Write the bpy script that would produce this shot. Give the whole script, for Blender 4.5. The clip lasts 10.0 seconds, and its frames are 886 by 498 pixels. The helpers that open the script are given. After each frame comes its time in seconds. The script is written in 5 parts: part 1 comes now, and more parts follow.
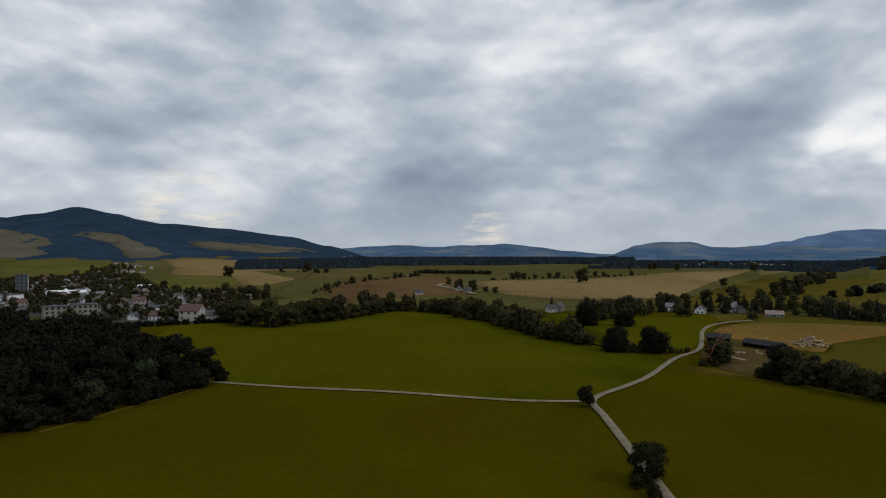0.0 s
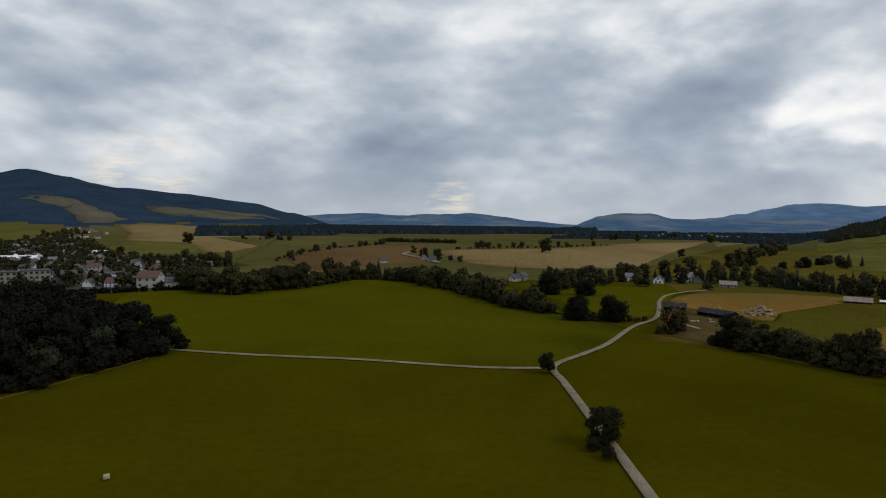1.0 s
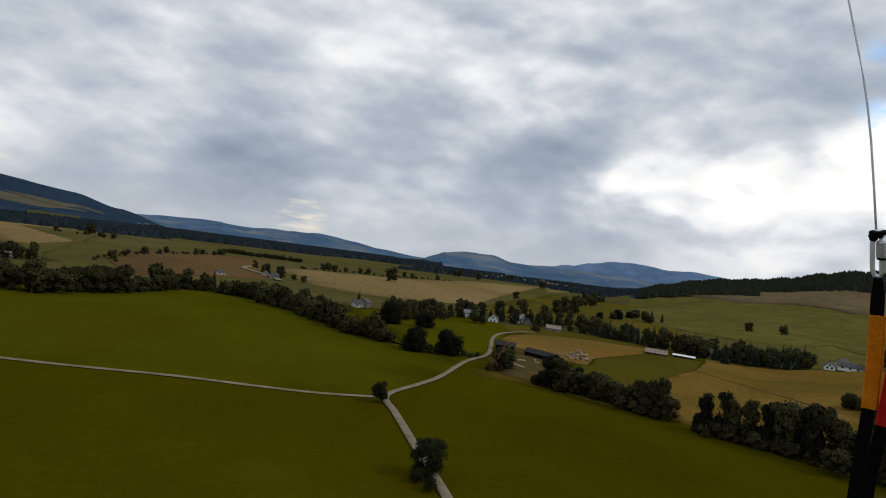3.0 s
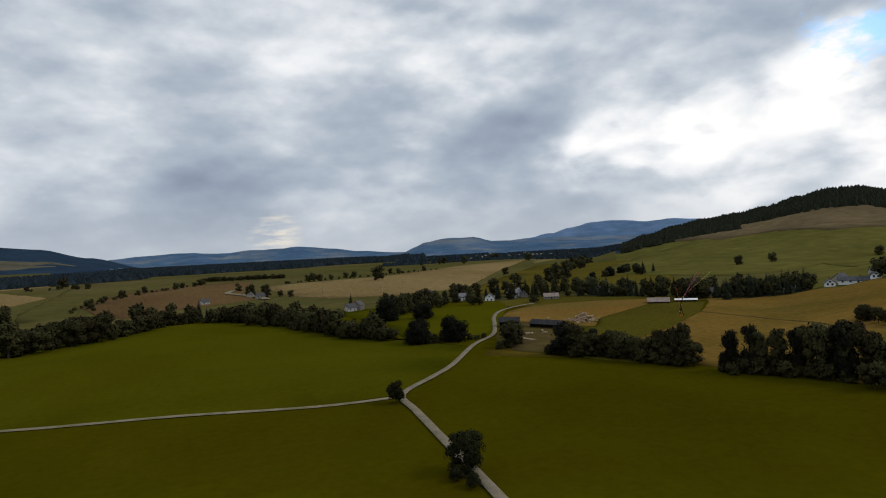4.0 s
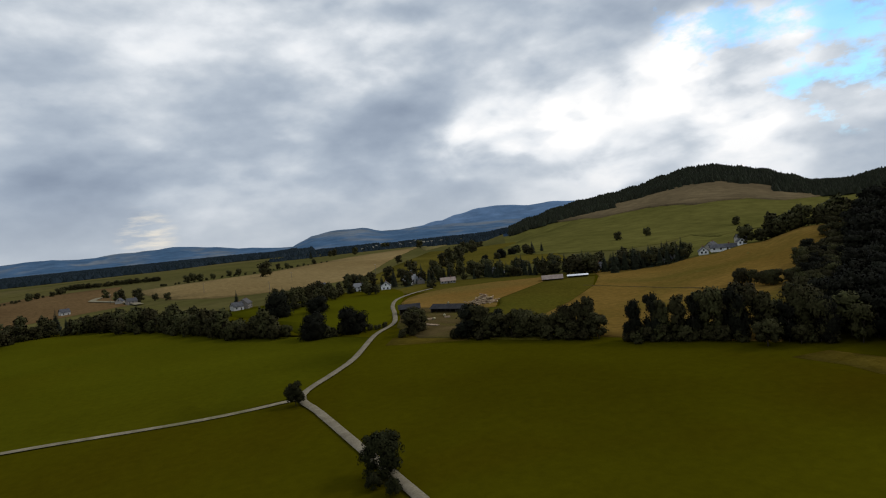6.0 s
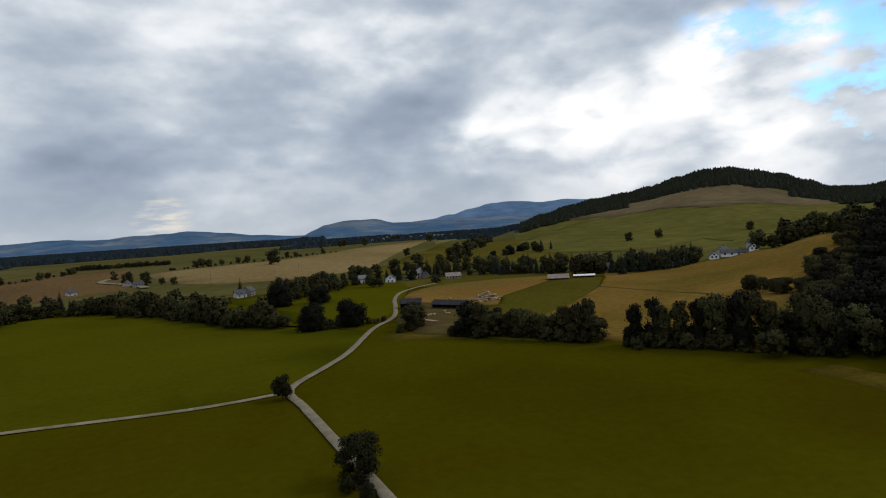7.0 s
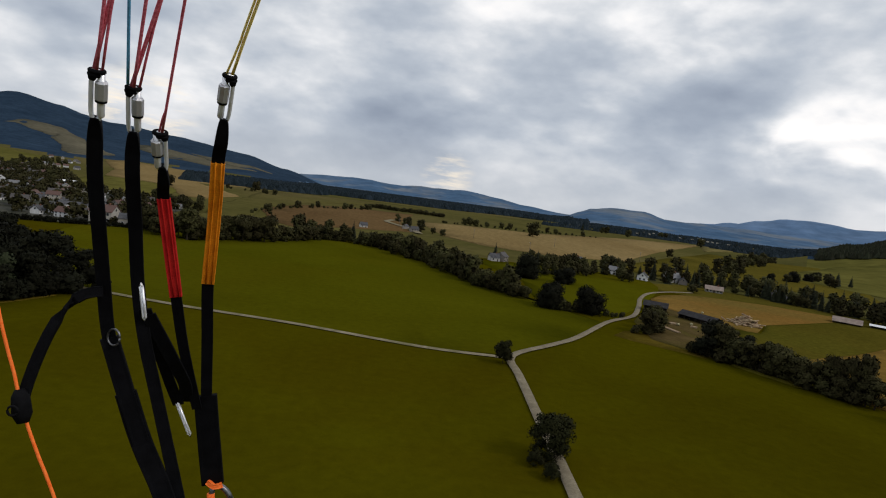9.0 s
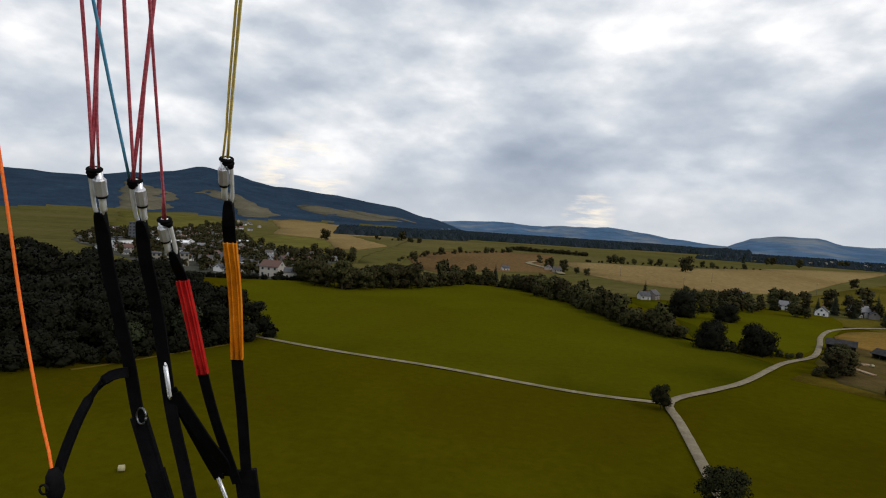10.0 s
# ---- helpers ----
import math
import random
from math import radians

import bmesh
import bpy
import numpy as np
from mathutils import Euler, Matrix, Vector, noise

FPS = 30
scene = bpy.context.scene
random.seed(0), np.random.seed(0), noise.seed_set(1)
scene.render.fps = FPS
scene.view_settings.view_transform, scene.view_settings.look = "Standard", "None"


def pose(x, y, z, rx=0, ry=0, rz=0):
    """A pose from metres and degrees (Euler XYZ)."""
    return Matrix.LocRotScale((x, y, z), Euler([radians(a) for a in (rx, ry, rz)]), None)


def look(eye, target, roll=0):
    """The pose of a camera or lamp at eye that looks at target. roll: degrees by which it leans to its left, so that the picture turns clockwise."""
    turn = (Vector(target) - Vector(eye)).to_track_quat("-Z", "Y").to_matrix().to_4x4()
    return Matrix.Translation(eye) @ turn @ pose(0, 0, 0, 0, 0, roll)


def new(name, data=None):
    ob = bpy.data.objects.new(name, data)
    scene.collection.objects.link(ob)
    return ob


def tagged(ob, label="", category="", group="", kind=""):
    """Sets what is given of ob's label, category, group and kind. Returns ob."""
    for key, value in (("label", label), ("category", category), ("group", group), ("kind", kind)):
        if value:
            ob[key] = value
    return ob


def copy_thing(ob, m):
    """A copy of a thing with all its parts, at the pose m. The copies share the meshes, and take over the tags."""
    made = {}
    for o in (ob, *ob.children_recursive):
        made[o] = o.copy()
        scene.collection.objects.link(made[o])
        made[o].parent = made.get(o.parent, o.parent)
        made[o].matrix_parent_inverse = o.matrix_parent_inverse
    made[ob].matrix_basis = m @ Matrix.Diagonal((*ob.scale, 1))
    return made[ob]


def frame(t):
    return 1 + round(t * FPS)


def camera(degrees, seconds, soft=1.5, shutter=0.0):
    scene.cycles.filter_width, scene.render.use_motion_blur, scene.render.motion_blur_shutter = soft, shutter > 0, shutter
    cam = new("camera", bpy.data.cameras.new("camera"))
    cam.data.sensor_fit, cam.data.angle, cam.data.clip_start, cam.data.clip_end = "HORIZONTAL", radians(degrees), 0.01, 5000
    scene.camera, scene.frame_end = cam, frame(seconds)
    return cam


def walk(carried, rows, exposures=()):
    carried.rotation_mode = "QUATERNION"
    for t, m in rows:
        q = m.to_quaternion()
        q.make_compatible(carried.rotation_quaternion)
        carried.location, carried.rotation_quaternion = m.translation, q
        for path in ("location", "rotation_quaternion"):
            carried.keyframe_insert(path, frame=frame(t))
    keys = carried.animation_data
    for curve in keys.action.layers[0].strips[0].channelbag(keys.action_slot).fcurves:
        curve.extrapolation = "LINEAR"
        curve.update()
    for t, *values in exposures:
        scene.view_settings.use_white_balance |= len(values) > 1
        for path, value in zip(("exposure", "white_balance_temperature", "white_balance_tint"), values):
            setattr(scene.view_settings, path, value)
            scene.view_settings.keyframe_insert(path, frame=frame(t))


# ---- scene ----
# ---- camera: a paraglider pilot's view, hovering over a valley ----
cam = camera(74.0, 10.0, soft=1.1)
EYE_Z = 42.0


def view(dx, dy, dz, yaw, pitch, roll):
    return pose(dx, dy, EYE_Z + dz, 90 + pitch, 0, yaw) @ pose(0, 0, 0, 0, 0, -roll)


START = (0.811, -0.354, 0.0)
# the hanging risers' place: the camera hovers behind them at the end of the flight
LEFT_RISER = Vector((10.45, 19.65, -3.45))


def beside(dx, dy, dz, *turn):
    return view(LEFT_RISER.x + dx, LEFT_RISER.y + dy, LEFT_RISER.z + dz, *turn)


walk(cam, [
    (0.0, view(*START, 0.00, 0.17, 0.02)),
    (0.5, view(*START, -1.68, 0.18, 0.89)),
    (1.0, view(*START, -3.41, -2.86, -0.68)),
    (1.5, view(*START, -2.97, -4.02, -1.49)),
    (2.0, view(*START, -2.07, -3.29, -1.45)),
    (2.5, view(*START, -6.33, -1.71, -3.54)),
    (3.0, view(*START, -17.91, 0.76, -7.50)),
    (3.2, view(0.795, -0.349, 0.0, -19.70, 0.17, -5.32)),
    (3.4, view(0.78, -0.2, 0.0, -20.5, -0.1, -3.6)),
    (3.7, view(0.65, 3.6, -0.7, -20.7, -0.3, -0.6)),
    (4.0, view(0.55, 9.4, -2.0, -19.9, -0.2, 2.8)),
    (4.3, view(0.51, 13.65, -3.0, -19.02, 0.04, 5.42)),
    (4.5, view(0.81, 14.65, -3.1, -18.30, 0.85, 6.57)),
    (5.0, view(1.11, 17.65, -3.6, -24.22, -0.10, 6.24)),
    (5.5, view(1.41, 19.95, -4.0, -31.72, -1.13, 4.97)),
    (5.7, view(1.80, 20.70, -4.1, -30.64, -1.64, 5.60)),
    (6.3, view(4.20, 22.40, -4.2, -30.5, -2.1, 5.6)),
    (6.8, view(6.60, 23.00, -4.1, -30.10, -2.40, 5.10)),
    (7.0, view(8.00, 23.00, -4.0, -29.32, -2.47, 3.58)),
    (7.25, view(10.40, 21.90, -3.8, -27.9, -2.1, 3.3)),
    (7.4, view(10.95, 20.45, -3.65, -26.6, -1.9, 3.2)),
    (7.5, beside(0.05, -0.28, -0.125, -25.39, -1.86, 3.27)),
    (8.0, beside(0.050, -0.277, -0.041, -19.79, -2.61, 1.38)),
    (8.5, beside(0.037, -0.092, 0.010, -8.73, -4.18, -1.66)),
    (9.0, beside(0.012, -0.012, 0.003, -4.51, -5.19, -7.39)),
    (9.5, beside(0.060, 0.001, 0.019, -1.73, -4.24, -7.78)),
    (10.0, beside(0.138, 0.043, 0.039, 9.62, -2.42, -3.81)),
], exposures=[(0.0, -0.12, 6500, 10), (1.0, -0.08, 6550, 10), (2.5, 0.06, 6700, 11), (5.0, 0.0, 6500, 10), (7.0, 0.03, 6500, 10), (8.0, 0.0, 6550, 10), (9.0, 0.14, 6800, 12), (10.0, 0.31, 6850, 12)])

# ---- sky and sun: broken overcast ----
SUN_EL, SUN_AZ = 40.0, 115.0
world = bpy.data.worlds.new("world")
scene.world = world
world.use_nodes = True


class Nodes:
    """Small helper to chain shader nodes."""

    def __init__(self, tree):
        self.tree = tree

    def add(self, kind, **values):
        node = self.tree.nodes.new(kind)
        for key, value in values.items():
            if key.startswith("i_"):
                node.inputs[int(key[2:])].default_value = value
            else:
                setattr(node, key, value)
        return node

    def join(self, out, target, n):
        self.tree.links.new(out, target.inputs[n])

    def math(self, op, a, b=None, clamp=False):
        node = self.add("ShaderNodeMath", operation=op, use_clamp=clamp)
        for n, v in enumerate((a, b)):
            if v is None:
                continue
            if isinstance(v, (int, float)):
                node.inputs[n].default_value = v
            else:
                self.join(v, node, n)
        return node.outputs[0]

    def mix(self, fac, a, b, blend="MIX"):
        node = self.add("ShaderNodeMix", data_type="RGBA", blend_type=blend)
        for n, v in ((0, fac), (6, a), (7, b)):
            if isinstance(v, (int, float)):
                node.inputs[n].default_value = v
            elif isinstance(v, tuple):
                node.inputs[n].default_value = (*v, 1)
            else:
                self.join(v, node, n)
        return node.outputs[2]

    def ramp(self, fac, stops):
        node = self.add("ShaderNodeValToRGB")
        el = node.color_ramp.elements
        while len(el) < len(stops):
            el.new(0.5)
        for e, (p, c) in zip(el, stops):
            e.position, e.color = p, (*c, 1) if isinstance(c, tuple) else (c, c, c, 1)
        self.join(fac, node, 0)
        return node.outputs[0]

    def noise(self, vector, scale, detail=5, rough=0.55, distort=0.0):
        node = self.add("ShaderNodeTexNoise")
        node.inputs["Scale"].default_value, node.inputs["Detail"].default_value = scale, detail
        node.inputs["Roughness"].default_value, node.inputs["Distortion"].default_value = rough, distort
        if vector is not None:
            self.join(vector, node, 0)
        return node.outputs[0]


def bearing(az, el):
    a, e = radians(az), radians(el)
    return Vector((math.sin(a) * math.cos(e), math.cos(a) * math.cos(e), math.sin(e)))


# thick and thin places of the cloud: bearing, elevation, inner and outer reach, gain
BRIGHT_BANKS = ((44.3, 10.1, 1, 5, 0.13), (39.8, 9.1, 1, 5, 0.13), (35, 8.2, 1, 5, 0.12), (31.7, 7.2, 1, 4, 0.08), (46.5, 4.3, 1, 5, 0.05), (40, 4.1, 1, 5, 0.05), (54.9, 13.4, 1, 4, 0.13), (51.9, 11, 1, 4.5, 0.1), (54.8, 9.5, 1, 3, 0.1), (57.9, 6.6, 1, 4.5, 0.14), (61.1, 12.8, 1, 4, 0.13), (60.5, 4.6, 1, 4, 0.08), (24, 18.4, 1, 9, 0.06), (17.9, 5.6, 1, 5, 0.04), (51, 5, 3, 12, 0.08), (-31, 18, 3, 13, 0.05), (60, 15, 2, 10, 0.04))
THIN_CLOUD = ((-34.8, 6.9, 1, 5, 0.07), (-23.6, 6.2, 1, 6, 0.08), (-12.2, 15.5, 1, 7, 0.02), (-6.5, 13.4, 1, 6, -0.01), (8, 20.9, 1, 8, 0.03), (-31.4, 14.9, 1, 9, 0.07), (6.6, 9.9, 1, 4, 0.03), (14.3, 5.5, 1, 6, 0.04), (36, 10.1, 1, 5, 0.06), (17.4, 2.3, 1, 6, 0.04))
THICK_CLOUD = ((16.1, 10.8, 1, 8, -0.045), (-1.4, 5.2, 1, 7, -0.06), (24.7, 8.3, 1, 7, -0.045), (31, 4.7, 1, 5, -0.045), (10.3, 17, 1, 7, -0.0225), (48.4, 15.1, 1, 6, -0.03), (6.5, 5.1, 1, 6, -0.0225), (-32.6, 9.4, 1, 7, -0.045), (-24.5, 11.3, 1, 7, -0.045), (-33.3, 5.2, 1, 6, -0.045), (-2.4, 18.8, 1, 6, -0.045), (-16.3, 20.2, 1, 7, -0.0375), (0.1, 6.5, 1, 7, -0.0525), (-3.8, 4.1, 1, 5, -0.0375), (26.8, 15.5, 1, 8, -0.0225), (-15.3, 3.8, 1, 6, -0.0225), (5.3, 5.4, 1, 5, -0.0225), (14, 8, 2, 10, -0.035), (26, 6, 2, 9, -0.04), (36, 4, 1, 6, -0.02), (27, 3, 3, 13, -0.07))


def build_sky():
    tree = world.node_tree
    n = Nodes(tree)
    back = tree.nodes["Background"]
    co = n.add("ShaderNodeTexCoord").outputs["Generated"]
    sep = n.add("ShaderNodeSeparateXYZ")
    n.join(co, sep, 0)
    x, y, z = sep.outputs
    # soft layers: the sky's dome pressed flat
    dome = n.add("ShaderNodeMapping")
    dome.inputs["Scale"].default_value = (1.0, 1.0, 2.0)
    n.join(co, dome, 0)
    flat = dome.outputs[0]

    def lobe(az, el, near, far):
        """1 within near degrees of a bearing, falling to 0 at far degrees."""
        dot = n.add("ShaderNodeVectorMath", operation="DOT_PRODUCT")
        n.join(co, dot, 0)
        dot.inputs[1].default_value = bearing(az, el)
        m = n.add("ShaderNodeMapRange", interpolation_type="SMOOTHSTEP")
        m.inputs[1].default_value, m.inputs[2].default_value = math.cos(radians(far)), math.cos(radians(near))
        n.join(dot.outputs["Value"], m, 0)
        return m.outputs[0]

    big = n.noise(flat, 2.6, 3, 0.5, 0.0)
    mid = n.noise(flat, 5.4, 5, 0.47, 0.0)
    # relief of the cloud's underside: thickness here against thickness a little higher
    higher = n.add("ShaderNodeVectorMath", operation="ADD")
    n.join(flat, higher, 0)
    higher.inputs[1].default_value = (0.0, 0.0, 0.03)
    lumps = n.noise(flat, 9.0, 6, 0.5, 0.0)
    relief = n.math("SUBTRACT", lumps, n.noise(higher.outputs[0], 9.0, 6, 0.5, 0.0))
    body = n.math("ADD", n.math("MULTIPLY", mid, 0.36), n.math("ADD", n.math("MULTIPLY", big, 0.26), n.math("MULTIPLY", lumps, 0.16)))
    body = n.math("ADD", body, 0.13)
    body = n.math("ADD", body, n.math("MULTIPLY", relief, 0.20))
    # thinner, brighter cloud to one side
    body = n.math("ADD", body, n.math("MULTIPLY", lobe(30, 16, 5, 50), 0.035))
    for az, el, near, far, gain in (*THIN_CLOUD, *THICK_CLOUD):
        body = n.math("ADD", body, n.math("MULTIPLY", lobe(az, el, near, far), gain))
    banks = None
    for az, el, near, far, gain in BRIGHT_BANKS:
        bank = n.math("MULTIPLY", lobe(az, el, near, far), gain)
        banks = bank if banks is None else n.math("ADD", banks, bank)
    puffs = n.ramp(n.noise(flat, 9.0, 5, 0.5, 0.3), ((0.36, 0.45), (0.60, 1.3)))
    body = n.math("ADD", body, n.math("MULTIPLY", banks, puffs))
    cloud = n.ramp(body, ((0.26, (0.25, 0.305, 0.395)), (0.38, (0.325, 0.388, 0.48)), (0.48, (0.43, 0.495, 0.58)), (0.56, (0.575, 0.63, 0.695)), (0.65, (0.80, 0.835, 0.875)), (0.77, (1.0, 1.0, 1.0))))
    # pale band low over the horizon and two warm gaps
    low = n.add("ShaderNodeMapRange", interpolation_type="SMOOTHSTEP")
    low.inputs[1].default_value, low.inputs[2].default_value, low.inputs[3].default_value, low.inputs[4].default_value = 0.0, 0.12, 0.6, 0.0
    n.join(z, low, 0)
    haze = n.math("SUBTRACT", 1.0, n.math("MULTIPLY", lobe(62, 6, 6, 26), 0.75))
    cloud = n.mix(n.math("MULTIPLY", low.outputs[0], haze), cloud, (0.44, 0.487, 0.545))
    streak = n.add("ShaderNodeMapping")
    streak.inputs["Scale"].default_value = (5.0, 5.0, 26.0)
    n.join(co, streak, 0)
    streak = n.ramp(n.noise(streak.outputs[0], 3.0, 6, 0.6), ((0.46, 0.0), (0.66, 1.0)))
    warm = n.math("ADD", lobe(-23.5, 3.5, 0.5, 5), n.math("MULTIPLY", lobe(4.0, 1.9, 0.2, 3.0), 0.7), clamp=True)
    cloud = n.mix(n.math("MULTIPLY", n.math("MULTIPLY", warm, streak), 0.85), cloud, (0.95, 0.86, 0.70))
    # blue openings
    sky = n.add("ShaderNodeTexSky", sky_type="NISHITA", sun_disc=False, sun_elevation=radians(SUN_EL), sun_rotation=radians(SUN_AZ), altitude=500)
    blue = n.mix(1.0, sky.outputs[0], (0.10, 0.195, 0.25), "MULTIPLY")
    gap = n.math("ADD", n.math("MULTIPLY", n.noise(flat, 10.0, 7, 0.6, 0.0), 1.5), -0.25)
    place = n.math("ADD", lobe(58, 17.5, 1, 8), lobe(65.5, 10.5, 1, 7), clamp=True)
    gap = n.ramp(n.math("ADD", gap, n.math("MULTIPLY", place, 0.26)), ((0.66, 0.0), (0.86, 0.66)))
    gap = n.math("MULTIPLY", gap, n.ramp(place, ((0.05, 0.0), (0.4, 1.0))))
    n.join(n.mix(gap, cloud, blue), back, 0)
    back.inputs[1].default_value = 1.0


build_sky()
sun = new("sun", bpy.data.lights.new("sun", "SUN"))
sun.data.energy, sun.data.angle, sun.data.color = 0.9, radians(14), (1.0, 0.96, 0.9)
sun.matrix_world = look(bearing(SUN_AZ, SUN_EL) * 300, (0, 0, 0))

# ---- materials ----
def surface(name, dark, light, scale, fine=0.0, rough=0.9, bump=0.0, vary=0.0, island=0.0, metal=0.0, patch=None, patch_scale=0.02, stretch=None, grain=0.55):
    """Two-tone surface with broad and fine variation; vary: object by object, island: piece by piece."""
    m = bpy.data.materials.new(name)
    m.use_nodes = True
    n = Nodes(m.node_tree)
    bsdf = m.node_tree.nodes["Principled BSDF"]
    co = n.add("ShaderNodeTexCoord").outputs["Object"]
    if stretch:
        mp = n.add("ShaderNodeMapping")
        mp.inputs["Scale"].default_value, mp.inputs["Rotation"].default_value = stretch[0], (0, 0, radians(stretch[1]))
        n.join(co, mp, 0)
        co = mp.outputs[0]
    broad = n.noise(co, scale, 5, 0.6, 0.3)
    col = n.mix(n.ramp(broad, ((0.32, 0.0), (0.68, 1.0))), dark, light)
    if patch:
        col = n.mix(n.ramp(n.noise(co, patch_scale, 4, 0.55, 0.6), ((0.48, 0.0), (0.66, 0.75))), col, patch)
    if fine:
        small = n.noise(co, fine, 4, 0.65)
        col = n.mix(grain, col, n.ramp(small, ((0.3, 0.35), (0.72, 1.0))), "MULTIPLY")
        col = n.mix(1.0, col, (1.25, 1.25, 1.25), "MULTIPLY")
        if bump:
            b = n.add("ShaderNodeBump")
            b.inputs["Strength"].default_value, b.inputs["Distance"].default_value = bump, 0.6 / fine
            n.join(small, b, "Height")
            n.join(b.outputs[0], bsdf, "Normal")
    for amount, source in ((vary, ("ShaderNodeObjectInfo", "Random")), (island, ("ShaderNodeNewGeometry", "Random Per Island"))):
        if amount:
            r = n.add(source[0]).outputs[source[1]]
            hsv = n.add("ShaderNodeHueSaturation")
            n.join(n.math("ADD", n.math("MULTIPLY", r, 2 * amount), 1 - amount), hsv, 2)
            n.join(n.math("ADD", n.math("MULTIPLY", r, 0.03), 0.485), hsv, 0)
            n.join(col, hsv, 4)
            col = hsv.outputs[0]
    n.join(col, bsdf, "Base Color")
    bsdf.inputs["Roughness"].default_value, bsdf.inputs["Metallic"].default_value = rough, metal
    bsdf.inputs["Specular IOR Level"].default_value = 0.5 if rough < 0.7 else 0.0 if rough > 0.85 else 0.05
    return m


def palette(name, stops, rough=0.8):
    """A colour picked object by object, with fine weathering."""
    m = bpy.data.materials.new(name)
    m.use_nodes = True
    n = Nodes(m.node_tree)
    bsdf = m.node_tree.nodes["Principled BSDF"]
    col = n.ramp(n.add("ShaderNodeObjectInfo").outputs["Random"], stops)
    m.node_tree.nodes[-1].color_ramp.interpolation = "CONSTANT"
    co = n.add("ShaderNodeTexCoord").outputs["Object"]
    col = n.mix(0.5, col, n.ramp(n.noise(co, 1.3, 5, 0.65), ((0.3, 0.55), (0.7, 1.0))), "MULTIPLY")
    n.join(col, bsdf, "Base Color")
    bsdf.inputs["Roughness"].default_value = rough
    return m


MEADOW = surface("meadow_grass", (0.0385, 0.0322, 0.0009), (0.056, 0.0500, 0.0013), 0.012, fine=0.45, bump=0.15, patch=(0.043, 0.0295, 0.0010), patch_scale=0.009, grain=0.3)
NORTH_GRASS = surface("lush_meadow_grass", (0.045, 0.0435, 0.0016), (0.063, 0.0615, 0.0026), 0.012, fine=0.45, bump=0.15, patch=(0.055, 0.047, 0.0018), patch_scale=0.008, grain=0.3)
PASTURE = surface("pasture_grass", (0.068, 0.056, 0.009), (0.100, 0.078, 0.013), 0.010, fine=0.5, bump=0.4)
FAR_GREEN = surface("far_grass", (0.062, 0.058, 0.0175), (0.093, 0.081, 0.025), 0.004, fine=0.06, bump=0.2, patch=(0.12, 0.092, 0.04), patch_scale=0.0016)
STUBBLE = surface("stubble_field", (0.160, 0.109, 0.044), (0.215, 0.152, 0.065), 0.006, fine=0.25, bump=0.3, stretch=((1, 0.25, 1), -35))
RIPE = surface("half_ripe_field", (0.126, 0.077, 0.016), (0.186, 0.112, 0.027), 0.014, fine=0.4, bump=0.4, patch=(0.076, 0.064, 0.012), patch_scale=0.011)
GOLD = surface("ripe_field", (0.162, 0.088, 0.021), (0.220, 0.124, 0.033), 0.012, fine=0.4, bump=0.4, patch=(0.112, 0.085, 0.021), patch_scale=0.009)
BROWN = surface("brown_field", (0.092, 0.055, 0.024), (0.128, 0.080, 0.035), 0.008, fine=0.3, bump=0.3, stretch=((1, 0.3, 1), 70))
PALE = surface("pale_dry_grass", (0.118, 0.098, 0.036), (0.165, 0.134, 0.053), 0.02, fine=0.6, bump=0.4)
OLIVE = surface("olive_ley_grass", (0.060, 0.050, 0.007), (0.088, 0.071, 0.010), 0.012, fine=0.5, bump=0.4, patch=(0.058, 0.056, 0.007), patch_scale=0.012)
DRY_GRASS = surface("bleached_grass", (0.070, 0.049, 0.006), (0.100, 0.072, 0.011), 0.25, fine=1.5, bump=0.3)
HILL_BROWN = surface("hill_pasture_brown", (0.084, 0.077, 0.053), (0.118, 0.105, 0.072), 0.004, fine=0.05, bump=0.2)
HILL_DRY = surface("dry_hill_grass", (0.106, 0.078, 0.042), (0.148, 0.110, 0.058), 0.005, fine=0.06, bump=0.2)
HILL_GREEN = surface("hill_pasture_green", (0.080, 0.074, 0.018), (0.113, 0.101, 0.026), 0.004, fine=0.05, bump=0.2)
# blue haze of distance is mixed into the base colours of these three
HAZY_SLOPE = surface("hazy_forested_slope", (0.018, 0.033, 0.054), (0.029, 0.050, 0.078), 0.006, fine=0.05, bump=0.8)
HAZY_FAR_HILL = surface("hazy_distant_forest", (0.050, 0.098, 0.165), (0.078, 0.130, 0.205), 0.0022, fine=0.012, bump=0.2, patch=(0.17, 0.185, 0.195), patch_scale=0.0036)
HAZY_MOUNTAIN = surface("hazy_distant_mountain", (0.092, 0.155, 0.255), (0.140, 0.210, 0.315), 0.0012, fine=0.006, bump=0.2, patch=(0.060, 0.112, 0.190), patch_scale=0.0022, stretch=((1.0, 1.0, 2.6), 0))
YARD = surface("trampled_earth", (0.058, 0.042, 0.014), (0.100, 0.070, 0.029), 0.12, fine=1.4, bump=0.4, patch=(0.070, 0.062, 0.012), patch_scale=0.07)
GRAVEL = surface("gravel_track", (0.17, 0.143, 0.094), (0.27, 0.232, 0.158), 0.25, fine=3.0, bump=0.3, patch=(0.13, 0.12, 0.055), patch_scale=0.16)
ASPHALT = surface("worn_asphalt", (0.160, 0.134, 0.092), (0.235, 0.200, 0.140), 0.3, fine=3.0, bump=0.2)
BARK = surface("bark", (0.025, 0.020, 0.014), (0.055, 0.045, 0.032), 2.0, fine=9.0, bump=0.5)
BALE_WRAP = surface("weathered_bale_wrap", (0.28, 0.25, 0.14), (0.40, 0.36, 0.22), 1.5, fine=9.0, rough=0.7, bump=0.4)
